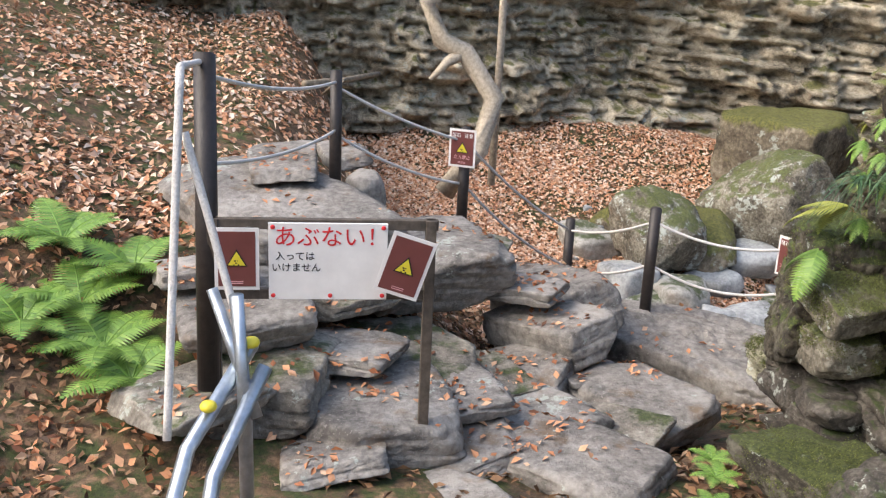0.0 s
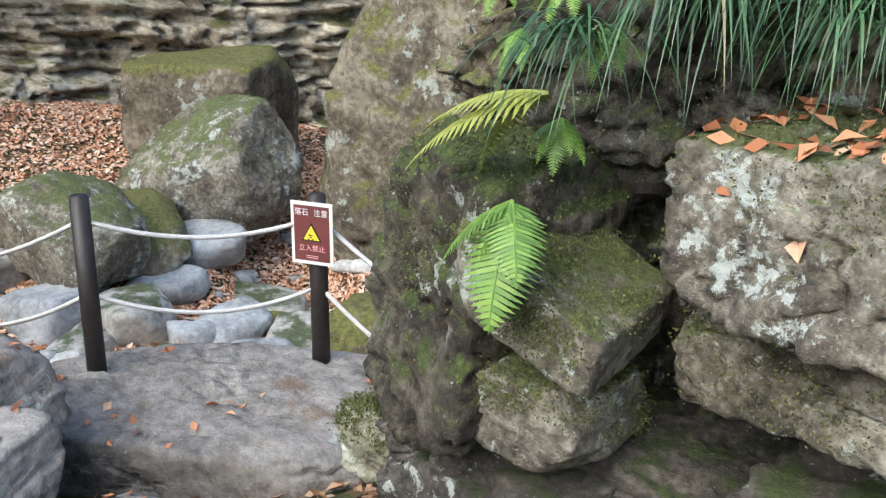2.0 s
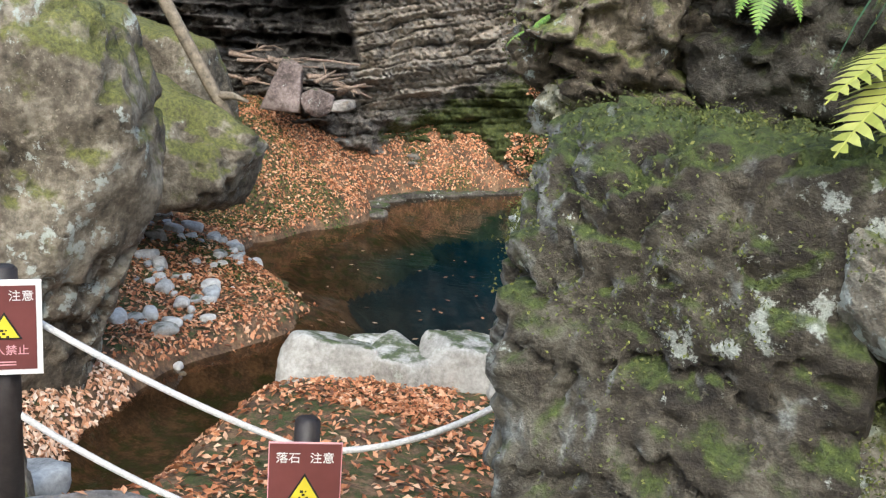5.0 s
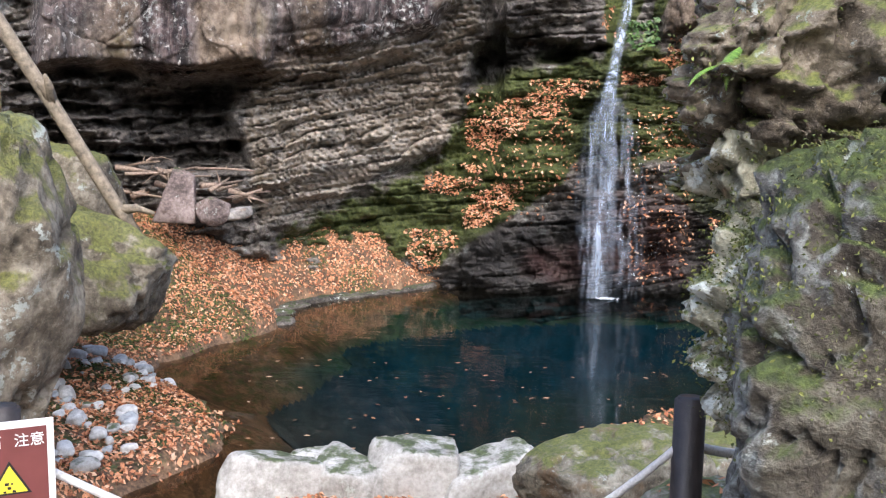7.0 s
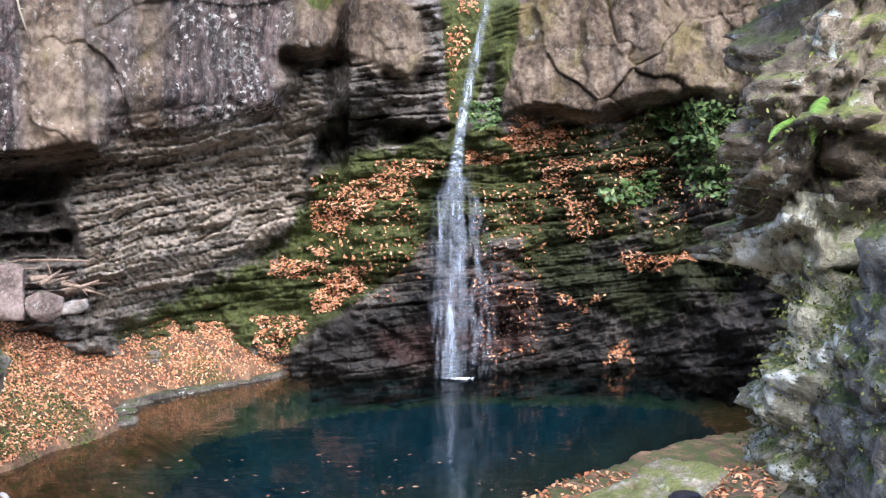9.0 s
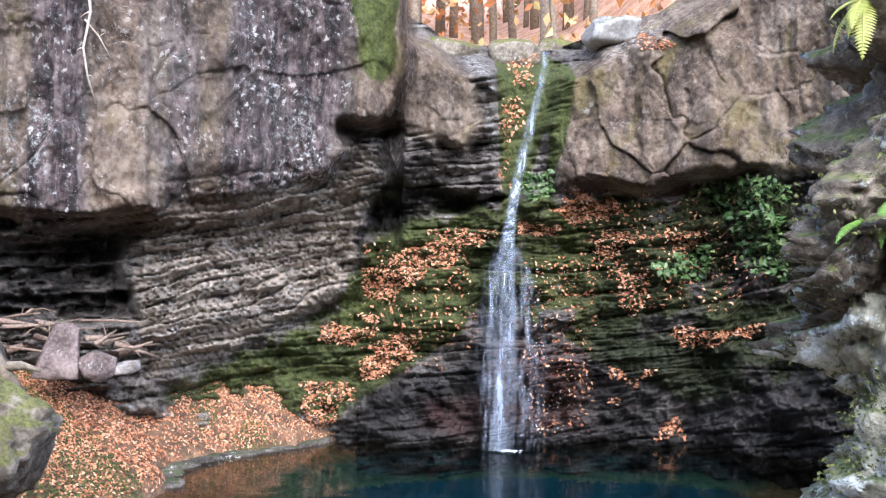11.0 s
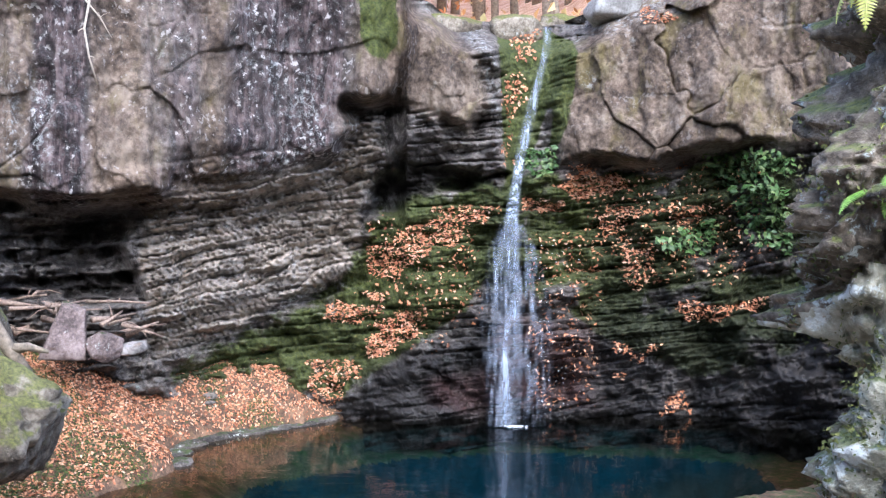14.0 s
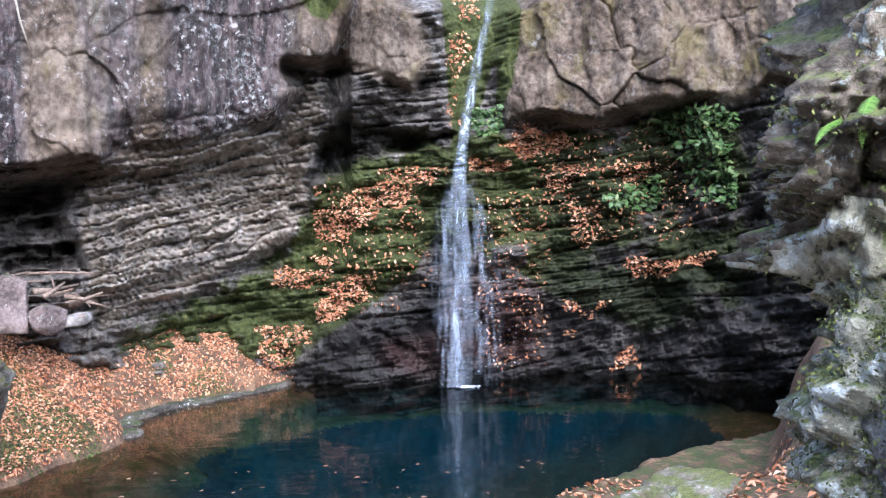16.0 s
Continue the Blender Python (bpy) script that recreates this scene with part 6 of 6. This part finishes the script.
branch("dead_trunk", [(-9.0, 11.2, 3.1), (-8.4, 11.45, 2.0), (-7.9, 11.6, 1.1), (-7.35, 11.8, 0.1), (-7.25, 11.85, -0.1)], 0.075, 0.06, "thin slanting dead trunk leaning on the boulder", twigs=4, seed=4)
for n in range(26):
    r = np.random.RandomState(600 + n)
    x, y, z = r.uniform(-9.3, -7.4), r.uniform(16.6, 17.6), r.uniform(-0.35, 0.25)
    a, L = r.normal(0, 0.7), r.uniform(0.4, 1.3)
    branch("driftwood", [(x - L / 2 * math.cos(a), y - L / 2 * math.sin(a), z + r.normal(0, 0.1)), (x, y, z + 0.03), (x + L / 2 * math.cos(a), y + L / 2 * math.sin(a), z + r.normal(0, 0.1))], r.uniform(0.015, 0.055), 0.012, "weathered driftwood stick washed into the cave", DRIFT, 1, n, "driftwood in the cave")
vp = lambda a, b, off: tuple(on_cliff(np.array(a), np.array(b))[0] + np.array([0, -off, 0]))
VINE = plain_material("pale_root", (0.42, 0.36, 0.28), 0.8, vary=0.3, scale=30, bump=0.3)
branch("hanging_root", [vp(-8.783, 5.407, 0.25), vp(-8.679, 4.624, 0.2), vp(-8.827, 4.103, 0.2), vp(-8.74, 3.668, 0.2), vp(-8.609, 3.277, 0.15)], 0.022, 0.01, "pale bare root hanging down the overhang", VINE, 5, 8)
branch("hanging_root", [vp(-8.783, 4.537, 0.2), vp(-8.565, 4.276, 0.2), vp(-8.391, 3.972, 0.15)], 0.014, 0.006, "pale bare root hanging down the overhang", VINE, 3, 9)
branch("crooked_trunk", [(-7.4, 2.15, 0.1), (-7.3, 2.45, 0.5), (-7.35, 2.6, 0.95), (-7.4, 2.3, 1.3), (-7.4, 2.05, 1.45), (-7.4, 2.0, 1.8), (-7.4, 2.3, 2.1), (-7.4, 2.4, 3.0)], 0.11, 0.07, "pale crooked tree trunk on the leafy slope", VINE, 2, 10)
branch("thin_trunk", [(-7.8, 2.7, 0.0), (-7.8, 2.72, 1.5), (-7.8, 2.7, 3.5)], 0.04, 0.035, "thin upright sapling trunk behind the fence", VINE, 0, 11)
branch("fallen_stick", [(-5.6, 0.9, 1.35), (-6.2, 1.2, 1.3), (-6.8, 1.5, 1.25)], 0.03, 0.02, "dead stick lying on the leafy slope", BARK, 2, 12)


# ---- the rope fence ----
def post(x, y, z0, z1, r=0.042, lean=(0, 0), label="dark brown round fence post with a worn top"):
    bm = bmesh.new()
    bmesh.ops.create_cone(bm, cap_ends=True, segments=20, radius1=r * 1.05, radius2=r, depth=z1 - z0)
    bmesh.ops.bevel(bm, geom=[e for e in bm.edges if e.verts[0].co.z > 0 and e.verts[1].co.z > 0], offset=0.008, segments=2, affect="EDGES")
    ob = part("fence_post", bm, POST, shade=True)
    ob.matrix_world = pose(x, y, (z0 + z1) / 2, lean[0], lean[1], 0)
    return tagged(ob, label, "fence post", "posts of the rope fence")


POSTS = {"e": (-5.05, 1.12, 0.6, 1.55), "f": (-5.6, 2.12, 0.0, 1.05), "a": (-6.4, 3.2, -0.95, 0.08), "b": (-5.06, 3.51, -0.42, 0.59), "c": (-4.64, 4.44, -0.42, 0.53), "d": (-3.78, 4.77, -1.0, 0.05), "p": (-2.92, 4.77, -0.8, 0.53)}
for k, (x, y, z0, z1) in POSTS.items():
    post(x, y, z0, z1, lean=(0, -3) if k == "e" else (0, 0))
post(-2.40, 0.52, 0.5, 2.05, 0.05, (0, -8), "dark round post wrapped with white rope")


def rope(a, b, sag, r=0.011):
    a, b = Vector(a), Vector(b)
    n = 14
    pts = [a.lerp(b, k / n) - Vector((0, 0, sag * 4 * (k / n) * (1 - k / n))) for k in range(n + 1)]
    ob = tube("rope", pts, r, ROPE, sides=7)
    return tagged(ob, "white braided rope strung between the posts", "rope", "ropes of the fence")


def post_at(k, down):
    x, y, z0, z1 = POSTS[k]
    return (x, y, z1 - down)


for a, b, s in (("e", "f", 0.04), ("f", "a", 0.06), ("a", "b", 0.05), ("b", "c", 0.09), ("c", "d", 0.03), ("d", "p", 0.1)):
    rope(post_at(a, 0.11), post_at(b, 0.11), s)
    rope(post_at(a, 0.45), post_at(b, 0.45), s + 0.02)
rope((-2.5, 0.5, 1.95), post_at("e", 0.08), 0.06)
rope((-2.45, 0.5, 1.55), post_at("e", 0.42), 0.06)
rope(post_at("p", 0.13), (-2.62, 5.0, 0.30), 0.01, 0.014)


# ---- signs ----
def text_mesh(body, size, material, parent, m, extrude=0.001):
    cu = bpy.data.curves.new("writing", "FONT")
    cu.body = body
    cu.size = size
    cu.align_x, cu.align_y = "CENTER", "CENTER"
    cu.extrude = extrude
    tmp = new("writing_source", cu)
    dg = bpy.context.evaluated_depsgraph_get()
    me = bpy.data.meshes.new_from_object(tmp.evaluated_get(dg))
    bpy.data.objects.remove(tmp)
    me.materials.clear()
    me.materials.append(material)
    ob = new("writing", me)
    ob.parent = parent
    ob.matrix_local = m
    return ob


def triangle_bm(r, depth):
    bm = bmesh.new()
    bmesh.ops.create_cone(bm, cap_ends=True, segments=3, radius1=r, radius2=r, depth=depth)
    return bm


def sign(at, yaw, pitch=0, roll=0, border=True, w=0.21, h=0.297, text=True):
    """A printed rockfall notice: plate, print, warning triangle and words; its face looks along its own -y."""
    top = empty("warning_sign", *at)
    top.matrix_world = pose(*at, pitch, roll, yaw)
    tagged(top, "maroon rockfall warning notice in a white laminated margin" if border else "maroon rockfall warning notice on the fence post", "sign", "warning notices")
    part("plate", box_bm(w, 0.004, h, 0.001), WHITE if border else PINK, top)
    k = 0.84 if border else 0.97
    part("print", box_bm(w * k, 0.002, h * (0.88 if border else 0.97), 0.0, (0, -0.0035, 0)), MAROON, top)
    ring = part("triangle", triangle_bm(w * 0.27, 0.002), BLACK, top)
    ring.matrix_local = pose(0, -0.0065, -h * 0.02, 90, 0, 0)
    face = part("triangle_face", triangle_bm(w * 0.22, 0.002), YELLOW, top)
    face.matrix_local = pose(0, -0.0085, -h * 0.02, 90, 0, 0)
    for n, (a, b, s) in enumerate(((-0.01, -0.055, 0.04), (0.04, -0.085, 0.035), (-0.035, -0.02, 0.045), (0.02, -0.02, 0.025), (-0.06, -0.085, 0.03))):
        part("symbol", box_bm(w * s, 0.002, w * s * 0.7, 0.0, (w * a, -0.0105, h * b)), BLACK, top)
    if text:
        for dx, word in ((-0.23, "落石"), (0.23, "注意")):
            text_mesh(word, w * 0.17, WHITE, top, pose(w * dx, -0.006, h * 0.33, 90, 0, 0))
        text_mesh("立入禁止", w * 0.16, PINK, top, pose(0, -0.006, -h * 0.24, 90, 0, 0))
    for n in range(2):
        part("text_line", box_bm(w * 0.28, 0.002, h * 0.012, 0.0, (0, -0.0045, -h * (0.36 + 0.03 * n))), PINK, top)
    return top


sign((-4.60, 4.385, 0.36), 30)
sign((-3.765, 4.72, -0.17), 20, border=False, w=0.235, h=0.325)
sign((-5.54, 2.09, 0.90), 68)


def notice_board():
    top = empty("notice_board", -2.33, 1.05, 0.3)
    tagged(top, "white danger notice board on a weathered timber frame", "notice board")
    top.matrix_world = pose(-2.33, 1.05, 0.3, 0, 0, 90)
    for x in (-0.5, 0.49):
        part("post", box_bm(0.05, 0.05, 1.05, 0.004, (x, 0.035, 0.5)), TIMBER, top)
    part("rail", box_bm(1.05, 0.03, 0.05, 0.004, (0, 0.035, 1.0)), TIMBER, top)
    part("rail", box_bm(1.05, 0.03, 0.05, 0.004, (0, 0.035, 0.66)), TIMBER, top)
    brd = part("board", box_bm(0.54, 0.012, 0.37, 0.002, (0.02, 0.0, 0.83)), WHITE, top)
    text_mesh("あぶない！", 0.105, RED, brd, pose(0.035, -0.0075, 0.945, 90, 0, 0))
    text_mesh("入っては", 0.045, BLACK, brd, pose(-0.13, -0.0075, 0.855, 90, 0, 0))
    text_mesh("いけません", 0.045, BLACK, brd, pose(-0.125, -0.0075, 0.80, 90, 0, 0))
    for x, z in ((-0.23, 0.995), (0.27, 0.995), (-0.23, 0.665), (0.03, 0.665), (0.27, 0.665)):
        bm = bmesh.new()
        bmesh.ops.create_cone(bm, cap_ends=True, segments=12, radius1=0.011, radius2=0.008, depth=0.006)
        pin = part("pin", bm, RED, brd)
        pin.matrix_local = pose(x, -0.009, z, 90, 0, 0)


notice_board()
sign((-2.30, 0.66, 1.15), 90, text=False, w=0.2)
sign((-2.27, 1.42, 1.13), 90, roll=18, text=False)


# ---- the pipe handrail ----
def handrail():
    top = empty("handrail", -0.6, 0.7, 0.3)
    tagged(top, "galvanised pipe handrail tied with white rope beside the steps", "handrail")
    o = Vector((-0.6, 0.7, 0.3))
    for name, pts, r in (("rail", [(0.1, 0.55, 0.78), (-0.56, 0.66, 1.18), (-0.74, 0.84, 1.44)], 0.024), ("rail", [(0.1, 0.70, 0.78), (-0.5, 0.74, 1.12), (-0.70, 0.88, 1.38)], 0.024), ("upright", [(-0.62, 0.83, 0.25), (-0.66, 0.82, 1.3), (-0.68, 0.80, 1.62)], 0.022), ("brace", [(-0.78, 0.72, 1.6), (-0.62, 0.86, 1.25)], 0.018)):
        tube(name, [Vector(p) - o for p in pts], r, STEEL, top, 12)
    for p in ((-0.60, 0.72, 1.27), (-0.70, 0.84, 1.43)):
        bm = bmesh.new()
        bmesh.ops.create_uvsphere(bm, u_segments=14, v_segments=8, radius=0.026)
        bmesh.ops.scale(bm, vec=(1, 1, 0.7), verts=bm.verts)
        cap = part("end_cap", bm, YELLOW, top, "yellow plastic cap", True)
        cap.location = Vector(p) - o + Vector((0, 0, 0.03))


handrail()
for a, b in (((-0.93, 0.63, 2.24), (-0.58, 0.60, 1.2)), ((-0.90, 0.64, 2.05), (-0.74, 0.80, 1.5)), ((-0.93, 0.63, 2.24), (-2.5, 0.5, 2.0))):
    rope(a, b, 0.0, 0.013)
